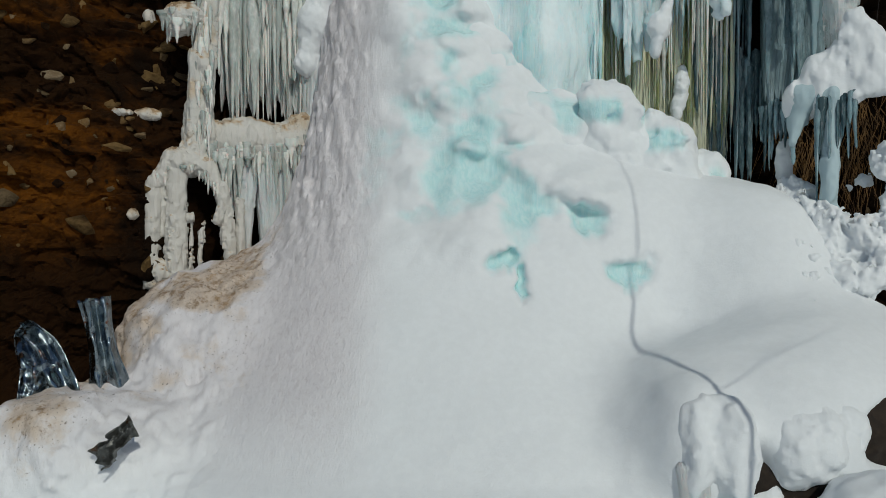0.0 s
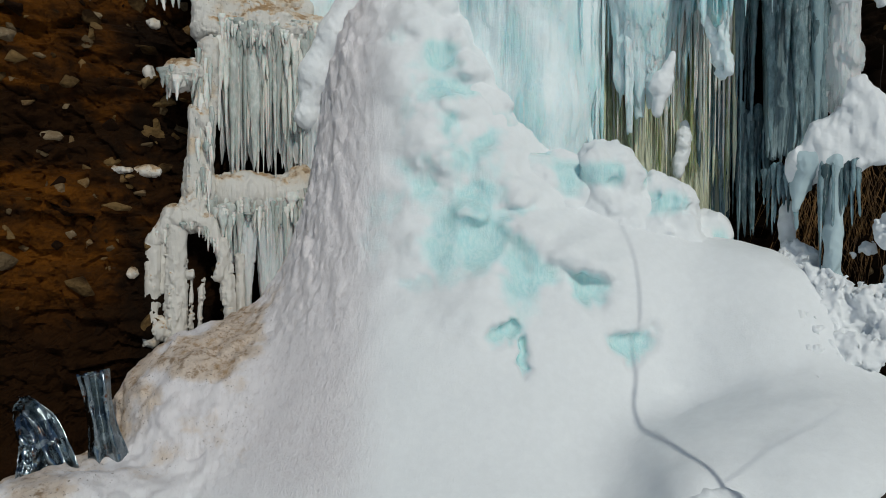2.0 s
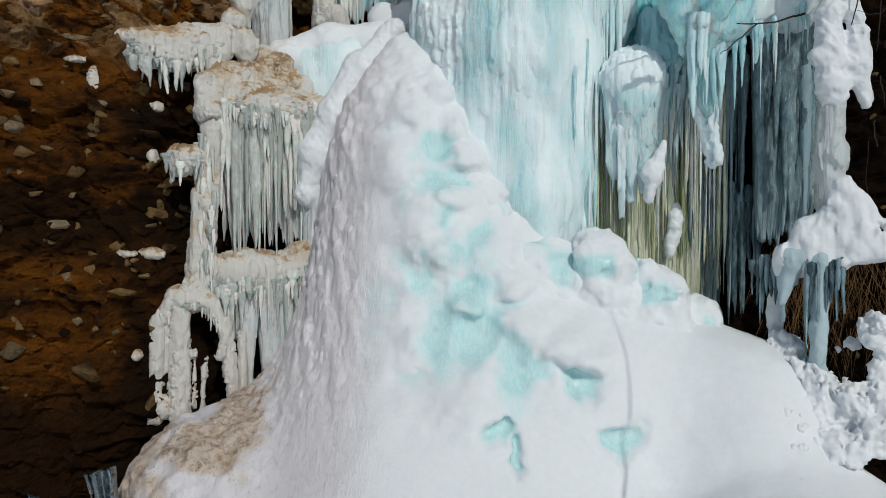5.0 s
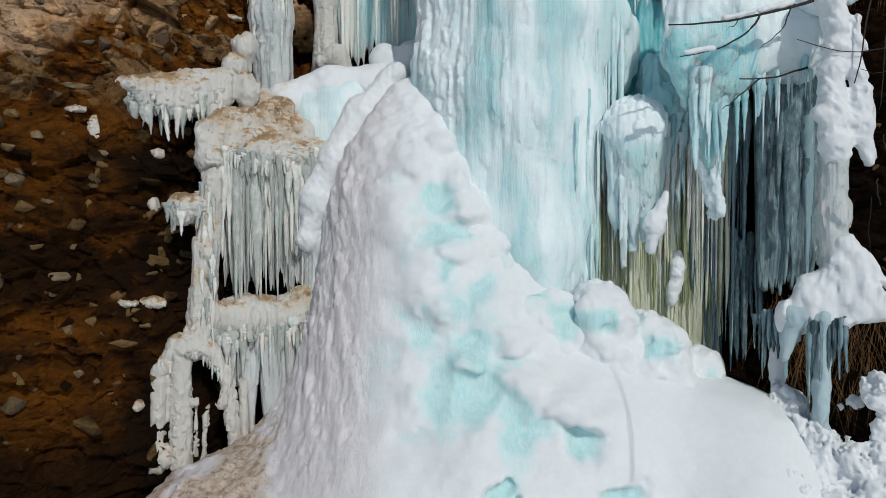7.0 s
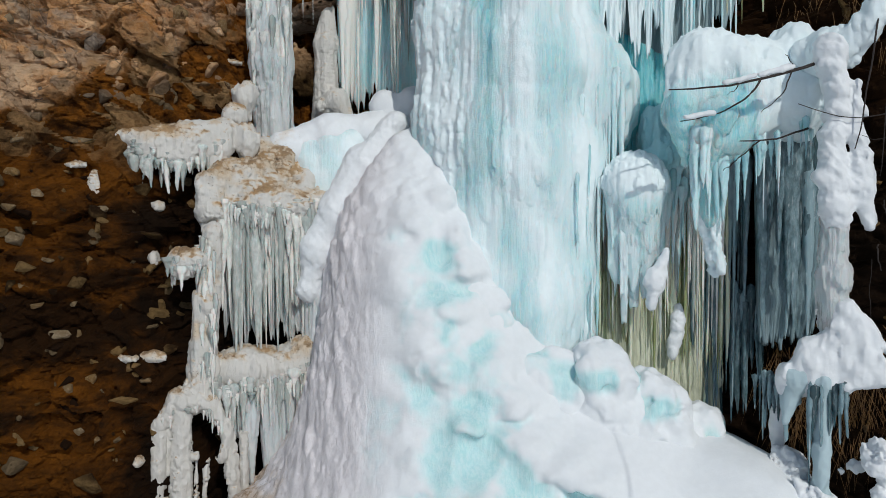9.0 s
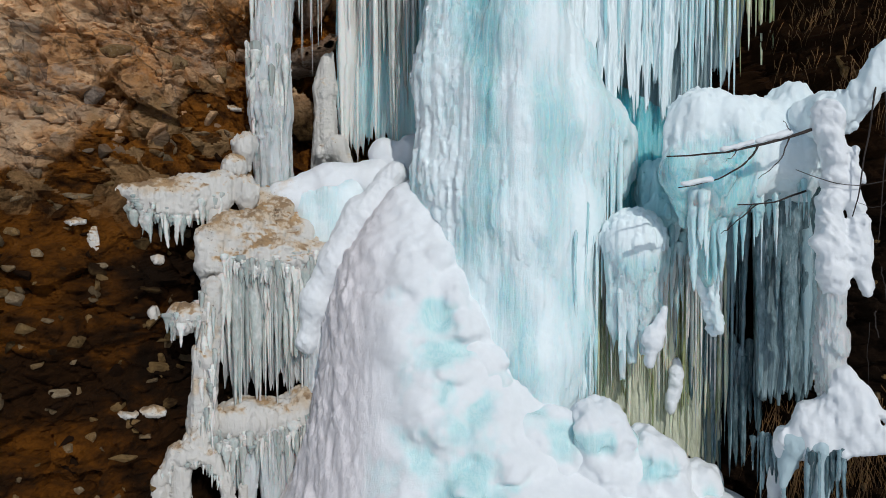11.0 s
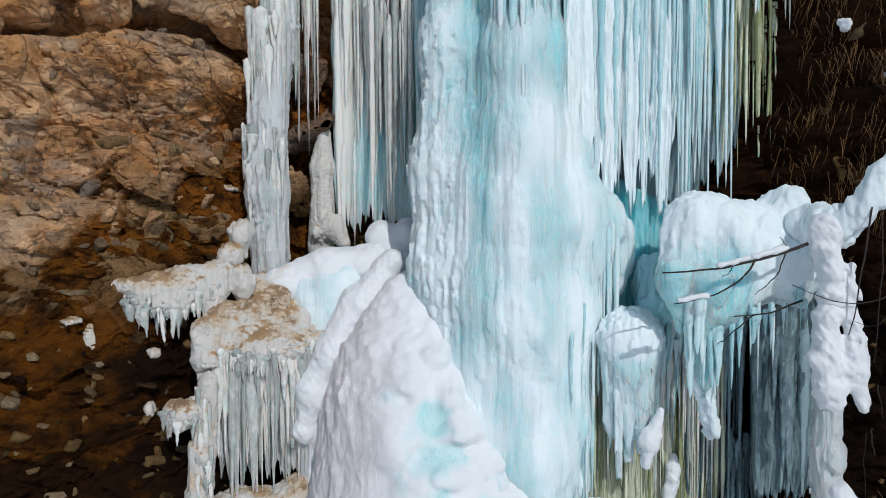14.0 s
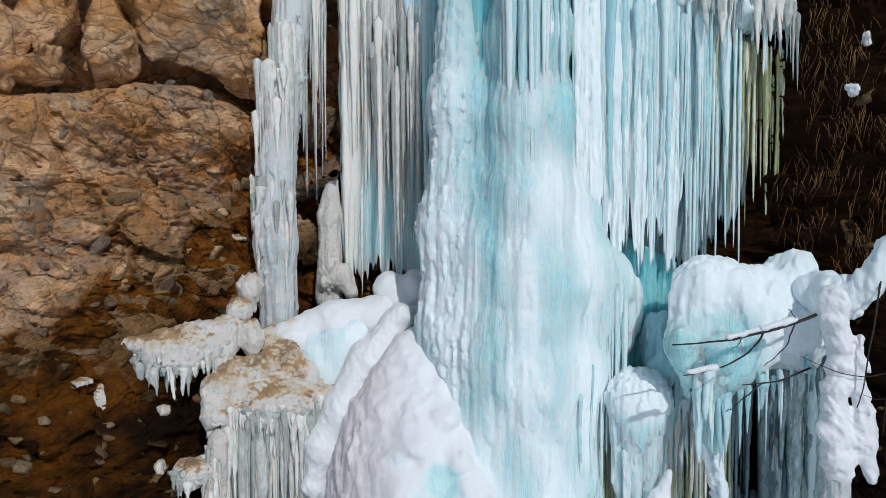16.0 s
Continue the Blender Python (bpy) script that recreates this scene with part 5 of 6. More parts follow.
for c, r, label in (((1.79, 7.95, 4.06), (0.40, 0.42, 0.20), "rounded snow mound with aqua ice underneath"), ((2.30, 7.95, 3.76), (0.38, 0.42, 0.22), "low snow mound over an aqua ice lip"), ((2.88, 8.1, 3.38), (0.34, 0.3, 0.17), "small crusted snow mound at the foot of yellow ice")):
    tagged(solid("snow_mound", [ell((c[0], c[1], c[2] - 0.32), (r[0], r[1], 0.5)), ell((c[0] - r[0] * 0.55, c[1] + 0.05, c[2] - 0.45), (r[0] * 0.7, r[1], 0.5)), ell((c[0] + r[0] * 0.7, c[1] + 0.02, c[2] - 0.55), (r[0] * 0.7, r[1], 0.45)), ell((c[0], c[1] + 0.1, c[2] - 0.8), (r[0] * 1.4, r[1] * 1.4, 0.5))], SNOW, k=0.15, step=0.02, amp=0.02, freq=5, seed=c[0],
                 shape=lambda x, y, z, h=c[2]: 0.035 * hollow(x, z, x, h - 0.20, 1.0, 0.12) * ramp01(vnoise(x * 4 + 1, y * 4, 0 * z), -0.3, 0.3) + 0.09 * vnoise(x * 3.3, y * 3.3, z * 3.3) + 0.05 * vnoise(x * 8, y * 8, z * 8) + 0.016 * vnoise(x * 19, y * 19, z * 19),
                 ice=lambda x, y, z, h=c[2]: 1.2 * hollow(x, z, x, h - 0.20, 1.0, 0.13) * ramp01(vnoise(x * 4 + 1, y * 4, 0 * z), -0.4, 0.3)), label, "snow mound", group="snow mounds")

pillar = chain([(3.93, 7.28, 7.30), (3.98, 7.2, 6.9), (3.95, 7.2, 6.45), (3.95, 7.2, 5.98), (4.0, 7.2, 5.58)], (0.17, 0.115, 0.10, 0.15, 0.14)) + chain([(4.16, 7.15, 6.95), (4.13, 7.15, 6.5), (4.2, 7.15, 6.2)], (0.05, 0.055, 0.09))
pillar += [ell((4.20, 7.15, 6.02), (0.15, 0.13, 0.26)), cap((4.2, 7.15, 5.9), (4.28, 7.15, 5.5), 0.12, 0.05), ell((3.9, 7.18, 5.75), (0.13, 0.13, 0.24)), cap((4.16, 7.15, 6.7), (4.24, 7.1, 6.6), 0.05, 0.03)]
tagged(solid("snow_pillar", pillar, SNOW, k=0.06, step=0.014, amp=0.03, freq=5, stretch=1.0, fine=0.012, shape=lambda x, y, z: 0.028 * vnoise(x * 5 + z * 6, y * 6, z * 7) + 0.010 * vnoise(x * 26 + z * 22, y * 18, z * 9), ice=0.03), "lumpy white snow pillar clinging to twigs", "snow pillar")
tagged(solid("ice_pillar", chain([(3.97, 7.22, 5.55), (3.99, 7.22, 5.0), (3.99, 7.22, 4.5)], (0.12, 0.13, 0.14)), CLEAR, step=0.016, amp=0.025, freq=9, stretch=1.5, flute=0.04, flute_freq=20, fine=0.014, ice=0.6), "pale ice pillar below the snow pillar", "ice pillar", group="ice pillars")

hood = compound("snow_hood", "snow hood with ice drips reaching the snow bank", "snow hood", "", SNOW,
                [ell((3.80, 7.25, 4.12), (0.22, 0.2, 0.26)), ell((3.62, 7.38, 3.95), (0.16, 0.16, 0.2))] + [cap((4.05, 7.16, 4.68), p, 0.06, 0.10) for p in ((3.72, 7.26, 3.90), (3.86, 7.14, 3.82), (4.02, 7.05, 3.94), (4.18, 7.0, 4.02), (4.34, 6.95, 4.06), (4.5, 6.92, 4.18))],
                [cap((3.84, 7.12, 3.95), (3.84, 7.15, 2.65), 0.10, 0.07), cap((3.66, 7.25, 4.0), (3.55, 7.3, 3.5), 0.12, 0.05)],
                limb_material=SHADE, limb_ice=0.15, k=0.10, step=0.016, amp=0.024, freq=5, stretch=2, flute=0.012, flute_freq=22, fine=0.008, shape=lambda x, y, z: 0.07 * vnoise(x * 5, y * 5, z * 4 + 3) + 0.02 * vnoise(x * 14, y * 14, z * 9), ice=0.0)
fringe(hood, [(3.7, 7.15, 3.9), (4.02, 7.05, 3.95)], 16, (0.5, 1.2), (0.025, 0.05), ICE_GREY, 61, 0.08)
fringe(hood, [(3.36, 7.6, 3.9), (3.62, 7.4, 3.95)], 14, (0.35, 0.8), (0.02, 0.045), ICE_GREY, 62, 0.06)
fringe(hood, [(4.1, 7.02, 4.1), (4.5, 6.92, 4.15)], 9, (0.1, 0.3), (0.02, 0.04), ICE_WHITE, 63, 0.04)
tagged(solid("ice_spike", [ell((3.68, 7.75, 3.32), (0.095, 0.09, 0.27))], SNOW, step=0.018, amp=0.015, freq=12), "upright white rime spike beside the snow hood", "rime", group="rime spikes")

# ---- loose stones of the face ----
rnd = random.Random(7)
STONES = [rock_mesh("stone", s, 9 + s % 5, rnd.uniform(0.6, 0.95)) for s in range(18)]


def lay_stone(x, z, size, proud=0.25, flat=1.0):
    x, z = float(x), float(z)
    y = float(face_relief(np.array([x]), np.array([z]))[0])
    ob = new("stone", rnd.choice(STONES))
    ob.matrix_basis = Matrix.LocRotScale((x, y + size * (0.45 - proud), z), Euler((rnd.uniform(-0.9, 0.9), rnd.uniform(-1.2, 1.2), rnd.uniform(0, 6.28))), (size, size, size * flat))
    ob.parent = rock_face
    return ob


PALE_STONES = []
for base in STONES:
    me = base.copy()
    me.materials.clear()
    me.materials.append(PALE)
    PALE_STONES.append(me)


def set_stone(x, z, w, h, meshes, proud):
    """A stone of known width and height set in the face."""
    y = float(face_relief(np.array([x]), np.array([z]))[0])
    ob = new("stone", rnd.choice(meshes))
    ob.matrix_basis = Matrix.LocRotScale((x, y + w * (0.40 - proud), z), Euler((rnd.uniform(-0.35, 0.35), rnd.uniform(-0.4, 0.4), rnd.choice((0, 3.14)) + rnd.uniform(-0.5, 0.5))), (w * 0.60, w * 0.55, h * 0.78))
    ob.parent = rock_face


# dry pale stones in the earth
for x, z, w, h in ((-4.32, 4.30, 0.25, 0.16), (-4.19, 4.26, 0.10, 0.19), (-3.69, 3.88, 0.30, 0.19), (-3.50, 3.70, 0.21, 0.12), (-4.14, 3.72, 0.13, 0.16), (-3.99, 3.78, 0.14, 0.17), (-4.73, 5.38, 0.24, 0.22), (-4.54, 5.88, 0.18, 0.14),
                   (-4.74, 5.75, 0.19, 0.11), (-4.83, 6.13, 0.23, 0.17), (-4.49, 4.66, 0.24, 0.07), (-4.19, 4.64, 0.11, 0.06), (-4.37, 5.15, 0.18, 0.09), (-4.06, 5.13, 0.10, 0.14), (-3.88, 3.13, 0.10, 0.08), (-3.81, 2.95, 0.10, 0.07),
                   (-3.74, 2.83, 0.12, 0.09), (-4.08, 3.22, 0.11, 0.14), (-4.52, 3.08, 0.12, 0.10), (-3.32, 6.11, 0.22, 0.16), (-3.28, 5.81, 0.19, 0.13), (-4.40, 6.56, 0.38, 0.07)):
    set_stone(x, z, w, h, PALE_STONES, 0.34)
for x, z, w, h in ((-4.0, 5.72, 0.16, 0.12), (-3.98, 5.27, 0.11, 0.08), (-4.62, 4.88, 0.14, 0.06), (-3.78, 8.56, 0.30, 0.14), (-3.56, 8.37, 0.31, 0.35), (-3.14, 8.35, 0.21, 0.29), (-2.99, 7.91, 0.24, 0.21), (-3.27, 7.88, 0.13, 0.11), (-3.47, 7.51, 0.26, 0.11),
                   (-4.12, 8.44, 0.44, 0.29), (-3.01, 7.45, 0.13, 0.16), (-3.65, 7.78, 0.30, 0.09), (-4.28, 7.87, 0.28, 0.28), (-4.88, 7.62, 0.27, 0.20), (-5.07, 7.95, 0.20, 0.20), (-4.06, 6.71, 0.17, 0.10), (-4.85, 6.53, 0.17, 0.14), (-4.41, 6.17, 0.12, 0.08)):
    set_stone(x, z, w, h, PALE_STONES, 0.28)
# dark wet stones
for x, z, w, h in ((-3.56, 4.44, 0.31, 0.19), (-3.30, 4.51, 0.28, 0.18), (-3.27, 4.19, 0.25, 0.16), (-3.56, 5.43, 0.42, 0.10), (-3.38, 4.83, 0.28, 0.14), (-4.59, 5.66, 0.26, 0.13), (-4.12, 4.89, 0.26, 0.13), (-3.88, 4.48, 0.26, 0.13),
                   (-3.97, 2.66, 0.32, 0.16), (-4.18, 3.51, 0.25, 0.14), (-4.52, 5.09, 0.23, 0.11), (-3.69, 3.53, 0.27, 0.13), (-3.37, 4.0, 0.21, 0.14)):
    set_stone(x, z, w * 1.2, h * 1.3, STONES, 0.36)
for _ in range(230):
    lay_stone(rnd.uniform(-5.6, -2.6), rnd.uniform(1.9, 7.8), rnd.choice((0.04, 0.05, 0.07, 0.09, 0.12, 0.17)) * rnd.uniform(0.8, 1.2), rnd.uniform(0.1, 0.45), rnd.uniform(0.5, 1.0))
for _ in range(70):
    lay_stone(rnd.uniform(-6.2, -2.0), rnd.uniform(7.0, 10.2), rnd.uniform(0.10, 0.30), rnd.uniform(-0.1, 0.25), 0.7)
for _ in range(60):
    lay_stone(rnd.uniform(4.2, 5.6), rnd.uniform(2.5, 10.8), rnd.uniform(0.05, 0.2), rnd.uniform(0.0, 0.3), 0.8)


def boulder(c, r, seed, cuts=13, label=""):
    """A worn angular boulder: planes about a centre."""
    rs = np.random.RandomState(seed)
    n = rs.normal(size=(cuts, 3))
    n /= np.linalg.norm(n, axis=1)[:, None]
    d = rs.uniform(0.62, 0.95, cuts)
    c, r = np.array(c, np.float32), np.array(r, np.float32)

    def f(x, y, z):
        px, py, pz = (x - c[0]) / r[0], (y - c[1]) / r[1], (z - c[2]) / r[2]
        q = -smin([-(a[0] * px + a[1] * py + a[2] * pz - b) for a, b in zip(n, d)], 0.06)
        return q * r.min()
    f.box = (c - r * 1.15, c + r * 1.15)
    return solid("boulder", [f], ROCK if c[2] > 10 else STONE, step=0.032, amp=0.05, freq=3.5, fine=0.022, parent=rock_face, label=label)


for i, (c, r) in enumerate((((-5.05, 9.15, 10.78), (0.46, 0.5, 0.44)), ((-4.42, 9.45, 10.42), (0.42, 0.5, 0.50)), ((-3.55, 10.0, 11.05), (1.05, 0.9, 0.85)), ((-5.10, 8.95, 10.03), (0.34, 0.34, 0.22)), ((-5.42, 8.85, 10.38), (0.28, 0.35, 0.36)), ((-5.45, 8.75, 9.93), (0.25, 0.3, 0.22)),
                            ((-2.95, 10.45, 10.65), (0.42, 0.55, 0.78)), ((-6.2, 8.6, 10.7), (0.6, 0.7, 0.8)), ((-4.9, 9.4, 11.75), (0.9, 0.8, 0.6)), ((-4.0, 9.9, 12.5), (1.4, 1.0, 0.8)), ((-2.2, 10.9, 11.9), (0.7, 0.8, 0.9)), ((-6.2, 8.9, 12.0), (0.9, 0.8, 0.7)),
                            ((-2.0, 11.0, 8.75), (0.25, 0.35, 0.3)), ((-1.95, 10.85, 7.7), (0.22, 0.3, 0.35)), ((-2.05, 11.0, 9.6), (0.3, 0.35, 0.4)))):
    boulder(c, r, 60 + i)


# ---- metal scraps, twigs, roots, clods ----
def simple(name, colour, dark, rough, scale=12, metal=0.0, rust=None):
    m = Nodes(name)
    n = m.noise(scale, 5, 0.65)
    col = m.mix(m.step(n, 0.3, 0.7), dark, colour)
    if rust:
        col = m.mix(m.step(m.noise(7, 5, 0.7), 0.58, 0.68), col, rust)
        rough = m.math("ADD", m.math("MULTIPLY", m.step(m.noise(9, 4), 0.5, 0.7), 0.35), rough)
    return m.done(col, rough, m.bump(m.noise(scale * 3, 4), 0.3, 0.01), Metallic=metal)


METAL = simple("galvanised_steel", (0.36, 0.41, 0.44), (0.13, 0.16, 0.18), 0.16, 9, 1.0, (0.15, 0.05, 0.015))
DARK_METAL = simple("sooty_steel", (0.12, 0.125, 0.12), (0.03, 0.03, 0.028), 0.4, 9, 0.5, (0.06, 0.03, 0.015))
BARK = simple("dark_bark", (0.045, 0.032, 0.026), (0.018, 0.013, 0.011), 0.8, 30)
STRAW = simple("dry_grass", (0.30, 0.16, 0.05), (0.09, 0.05, 0.02), 0.8, 6)
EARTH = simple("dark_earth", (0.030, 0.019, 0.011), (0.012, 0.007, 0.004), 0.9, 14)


def ribbon(name, spine, across, width, waves, thick, seed, crumple, material, parent, label=""):
    """A strip of corrugated sheet along a spine, crumpled."""
    rows, cols = 34, 25
    s = np.linspace(0, 1, rows)
    p = np.array(spine, np.float64)
    u = np.linspace(0, 1, len(p))
    c = np.stack([np.interp(s, u, p[:, a]) for a in range(3)], 1)
    for _ in range(3):
        c[1:-1] = (c[:-2] + 2 * c[1:-1] + c[2:]) / 4
    q = np.array(across, np.float64)
    q = np.stack([np.interp(s, np.linspace(0, 1, len(q)), q[:, a]) for a in range(3)], 1)
    tan = np.gradient(c, axis=0)
    nor = np.cross(tan, q)
    nor /= np.linalg.norm(nor, axis=1)[:, None]
    V = []
    for side in (0, 1):
        for i in range(rows):
            w = np.linspace(-0.5, 0.5, cols)
            h = 0.035 * np.cos(w * 2 * math.pi * waves) + crumple * fbm(w * 6 + seed, w * 0 + s[i] * 7, w * 0 + seed, 3)
            for j in range(cols):
                V.append(c[i] + q[i] * w[j] * width * (1 + 0.2 * math.sin(5 * s[i] + seed)) + nor[i] * (h[j] + side * thick))
    n = rows * cols
    k = (np.arange(rows - 1)[:, None] * cols + np.arange(cols - 1)[None, :]).ravel()
    F = [np.stack([k, k + 1, k + cols + 1, k + cols], 1), np.stack([k, k + cols, k + cols + 1, k + 1], 1) + n]
    k = np.arange(cols - 1)
    e = (rows - 1) * cols
    F += [np.stack([k, k + n, k + 1 + n, k + 1], 1), np.stack([k + e, k + e + 1, k + e + 1 + n, k + e + n], 1)]
    k = np.arange(rows - 1) * cols
    F += [np.stack([k, k + cols, k + cols + n, k + n], 1), np.stack([k, k + n, k + cols + n, k + cols], 1) + [cols - 1] * 4]
    me = raw_mesh(name, np.array(V), np.concatenate(F))
    me.materials.append(material)
    ob = new(name, me)
    if parent:
        ob.parent = parent
    if label:
        tagged(ob, label)
    return ob


tagged(ribbon("metal_beam", [(-3.02, 6.5, 1.05), (-3.10, 6.52, 1.45), (-3.2, 6.56, 1.98)], [(0.95, 0.3, 0.1), (0.8, 0.5, 0.1)], 0.30, 2.0, 0.006, 1.3, 0.022, METAL, None),
       "crumpled galvanised guard rail piece standing in soiled snow", "metal scrap", group="metal scraps")
tagged(ribbon("metal_beam", [(-3.98, 6.75, 1.45), (-3.95, 6.62, 1.68), (-3.75, 6.45, 1.70), (-3.55, 6.32, 1.45), (-3.38, 6.28, 1.12)], [(0.3, -0.5, 0.75), (0.45, -0.5, 0.5), (0.7, 0.2, 0.45), (0.9, 0.2, 0.25)], 0.36, 2.0, 0.006, 4.1, 0.04, METAL, None),
       "bent and torn galvanised guard rail piece with rust", "metal scrap", group="metal scraps")
tagged(ribbon("metal_beam", [(-3.56, 6.3, 1.4), (-3.60, 6.2, 1.1), (-3.62, 6.15, 0.75)], [(0.9, 0.2, 0.1), (0.7, 0.5, 0.1)], 0.27, 1.5, 0.006, 7.7, 0.05, METAL, None),
       "crushed galvanised strip below the bent rail", "metal scrap", group="metal scraps")
tagged(ribbon("metal_scrap", [(-2.42, 5.56, 1.08), (-2.52, 5.48, 0.98), (-2.66, 5.48, 0.82)], [(0.5, -0.3, -0.7), (0.6, -0.4, -0.5)], 0.2, 1.6, 0.008, 9.2, 0.05, DARK_METAL, None),
       "blackened curled metal scrap lying in snow", "metal scrap", group="metal scraps")


def tube(bm, points, radii, sides=7):
    """A bent tapering rod."""
    rings = []
    for i, p in enumerate(points):
        a, b = Vector(points[max(i - 1, 0)]), Vector(points[min(i + 1, len(points) - 1)])
        d = (b - a).normalized()
        u = d.orthogonal().normalized()
        v = d.cross(u)
        rings.append([bm.verts.new(Vector(p) + radii[i] * (math.cos(2 * math.pi * k / sides) * u + math.sin(2 * math.pi * k / sides) * v)) for k in range(sides)])
    for r, s in zip(rings, rings[1:]):
        for k in range(sides):
            bm.faces.new((r[k], r[(k + 1) % sides], s[(k + 1) % sides], s[k]))
    bm.faces.new(rings[0][::-1]), bm.faces.new(rings[-1])


def bent(points, seed, n=16, wobble=0.012):
    """A smooth wavering line through points."""
    p = np.array(points, float)
    s = np.linspace(0, 1, n)
    u = np.linspace(0, 1, len(p))
    c = np.stack([np.interp(s, u, p[:, a]) for a in range(3)], 1)
    for _ in range(2):
        c[1:-1] = (c[:-2] + 2 * c[1:-1] + c[2:]) / 4
    for a in range(3):
        c[:, a] += wobble * vnoise(s * 9 + seed, s * 0 + a * 3.3, s * 0 + seed)
    return [tuple(q) for q in c]


def stick(name, points, r0, r1, seed, parent, label=""):
    line = bent(points, seed)
    bm = bmesh.new()
    tube(bm, line, [r0 + (r1 - r0) * i / (len(line) - 1) for i in range(len(line))])
    return part(name, bm, BARK, parent, label)


twig = tagged(empty("branch"), "thin dark bare branch with snow reaching over the ice shelf", "branch", group="branches")
stick("stem", [(3.95, 7.35, 7.20), (3.62, 7.25, 7.10), (3.2, 7.2, 6.98), (2.75, 7.16, 6.90), (2.27, 7.15, 6.88)], 0.020, 0.007, 1, twig)
stick("twig", [(3.22, 7.2, 6.98), (3.05, 7.18, 6.78), (2.8, 7.16, 6.64), (2.40, 7.15, 6.56)], 0.012, 0.005, 2, twig)
stick("twig", [(3.52, 7.22, 7.07), (3.46, 7.2, 6.88), (3.32, 7.18, 6.74), (3.2, 7.17, 6.66)], 0.008, 0.003, 3, twig)
stick("twig", [(3.58, 7.24, 7.1), (3.5, 7.2, 7.18), (3.45, 7.18, 7.24)], 0.008, 0.003, 4, twig)
stick("twig", [(2.98, 7.17, 6.93), (2.92, 7.15, 6.86), (2.86, 7.14, 6.83)], 0.006, 0.002, 5, twig)
for a, b, r in (((3.55, 7.24, 7.12), (3.2, 7.2, 7.03), 0.035), ((3.15, 7.19, 7.02), (2.85, 7.17, 6.95), 0.03), ((2.72, 7.16, 6.65), (2.45, 7.15, 6.60), 0.03)):
    solid("snow_cap", [cap(a, b, r, r * 0.8)], SNOW, k=0.02, step=0.012, amp=0.012, freq=16, parent=twig)
vines = tagged(empty("vine"), "dark leafless vine stems on the snow pillar", "vine")
for i, (pts, r) in enumerate((([(3.86, 6.38, 7.35), (3.80, 6.36, 6.9), (3.74, 6.38, 6.45), (3.72, 6.42, 6.2)], 0.018), ([(3.98, 6.4, 7.3), (3.96, 6.36, 6.8), (3.93, 6.38, 6.2), (3.92, 6.4, 5.95)], 0.012),
                              ([(4.35, 6.6, 6.75), (4.1, 6.45, 6.55), (3.8, 6.4, 6.47), (3.5, 6.5, 6.52), (3.28, 6.6, 6.64)], 0.012), ([(4.2, 6.5, 6.7), (4.05, 6.4, 6.35), (3.9, 6.38, 6.27), (3.75, 6.4, 6.33)], 0.008),
                              ([(3.62, 6.72, 5.75), (3.60, 6.7, 5.5), (3.6, 6.7, 5.28)], 0.012), ([(3.98, 6.44, 5.75), (4.0, 6.42, 5.6), (4.02, 6.42, 5.45)], 0.010), ([(3.95, 6.46, 5.35), (3.97, 6.45, 5.1)], 0.014), ([(4.1, 6.8, 5.2), (4.2, 7.0, 4.8), (4.24, 7.0, 4.35)], 0.008))):
    stick("stem", [(1.098 * x, 1.098 * y - 0.02, 5.5 + 1.098 * (z - 5.5)) for x, y, z in pts], r * 0.55, r * 0.3, 20 + i, vines)
low_branch = tagged(empty("branch"), "thin dark twig lying under the big ice shelf", "branch", group="branches")
stick("stem", [(3.9, 7.6, 6.55), (3.5, 7.5, 6.42), (3.1, 7.45, 6.40)], 0.012, 0.006, 31, low_branch)
stick("twig", [(3.35, 7.5, 6.42), (3.1, 7.5, 6.2), (2.95, 7.5, 6.1)], 0.008, 0.004, 32, low_branch)

# bare sapling that stands to the side of the camera and shades the bank
sapling = tagged(empty("sapling", (4.35, 2.1, 0)), "bare leafless sapling standing in the snow", "tree")
sapling.location = (0, 0, 0)
stick("trunk", [(3.08, 1.5, -0.1), (3.33, 1.5, 2.5), (3.42, 1.54, 4.35), (3.30, 1.6, 4.75), (3.36, 1.66, 5.3), (3.72, 1.7, 5.95), (3.90, 1.8, 7.35), (3.92, 1.85, 8.25)], 0.036, 0.003, 41, sapling)
stick("limb", [(3.42, 1.54, 4.35), (3.88, 1.7, 4.6), (4.58, 2.0, 4.8)], 0.005, 0.002, 50, sapling)
# the knobs at the near edge of the bank, with hollows below
knob = tagged(empty("snow_boulder"), "drooping snow-covered boulder with ice underneath", "snow boulder", group="snow boulders")
solid("crown", [ell((1.79, 5.1, 0.98), (0.12, 0.2, 0.40)), ell((2.07, 5.08, 0.94), (0.16, 0.22, 0.46)), ell((1.94, 5.4, 1.12), (0.30, 0.36, 0.34))], SNOW, k=0.14, step=0.02, amp=0.025, freq=8, stretch=2, fine=0.008, ice=lambda x, y, z: 0.5 * ramp01(-z, -0.85, -0.65), parent=knob)
solid("drip", [cap((1.72, 5.05, 0.9), (1.72, 4.98, 0.5), 0.06, 0.03), cap((1.82, 5.03, 0.85), (1.82, 4.96, 0.45), 0.07, 0.03)], CLEAR, k=0.05, step=0.016, amp=0.014, flute=0.015, ice=0.5, parent=knob)
other = tagged(empty("snow_boulder"), "broad snow-covered boulder over a dark hollow", "snow boulder", group="snow boulders")
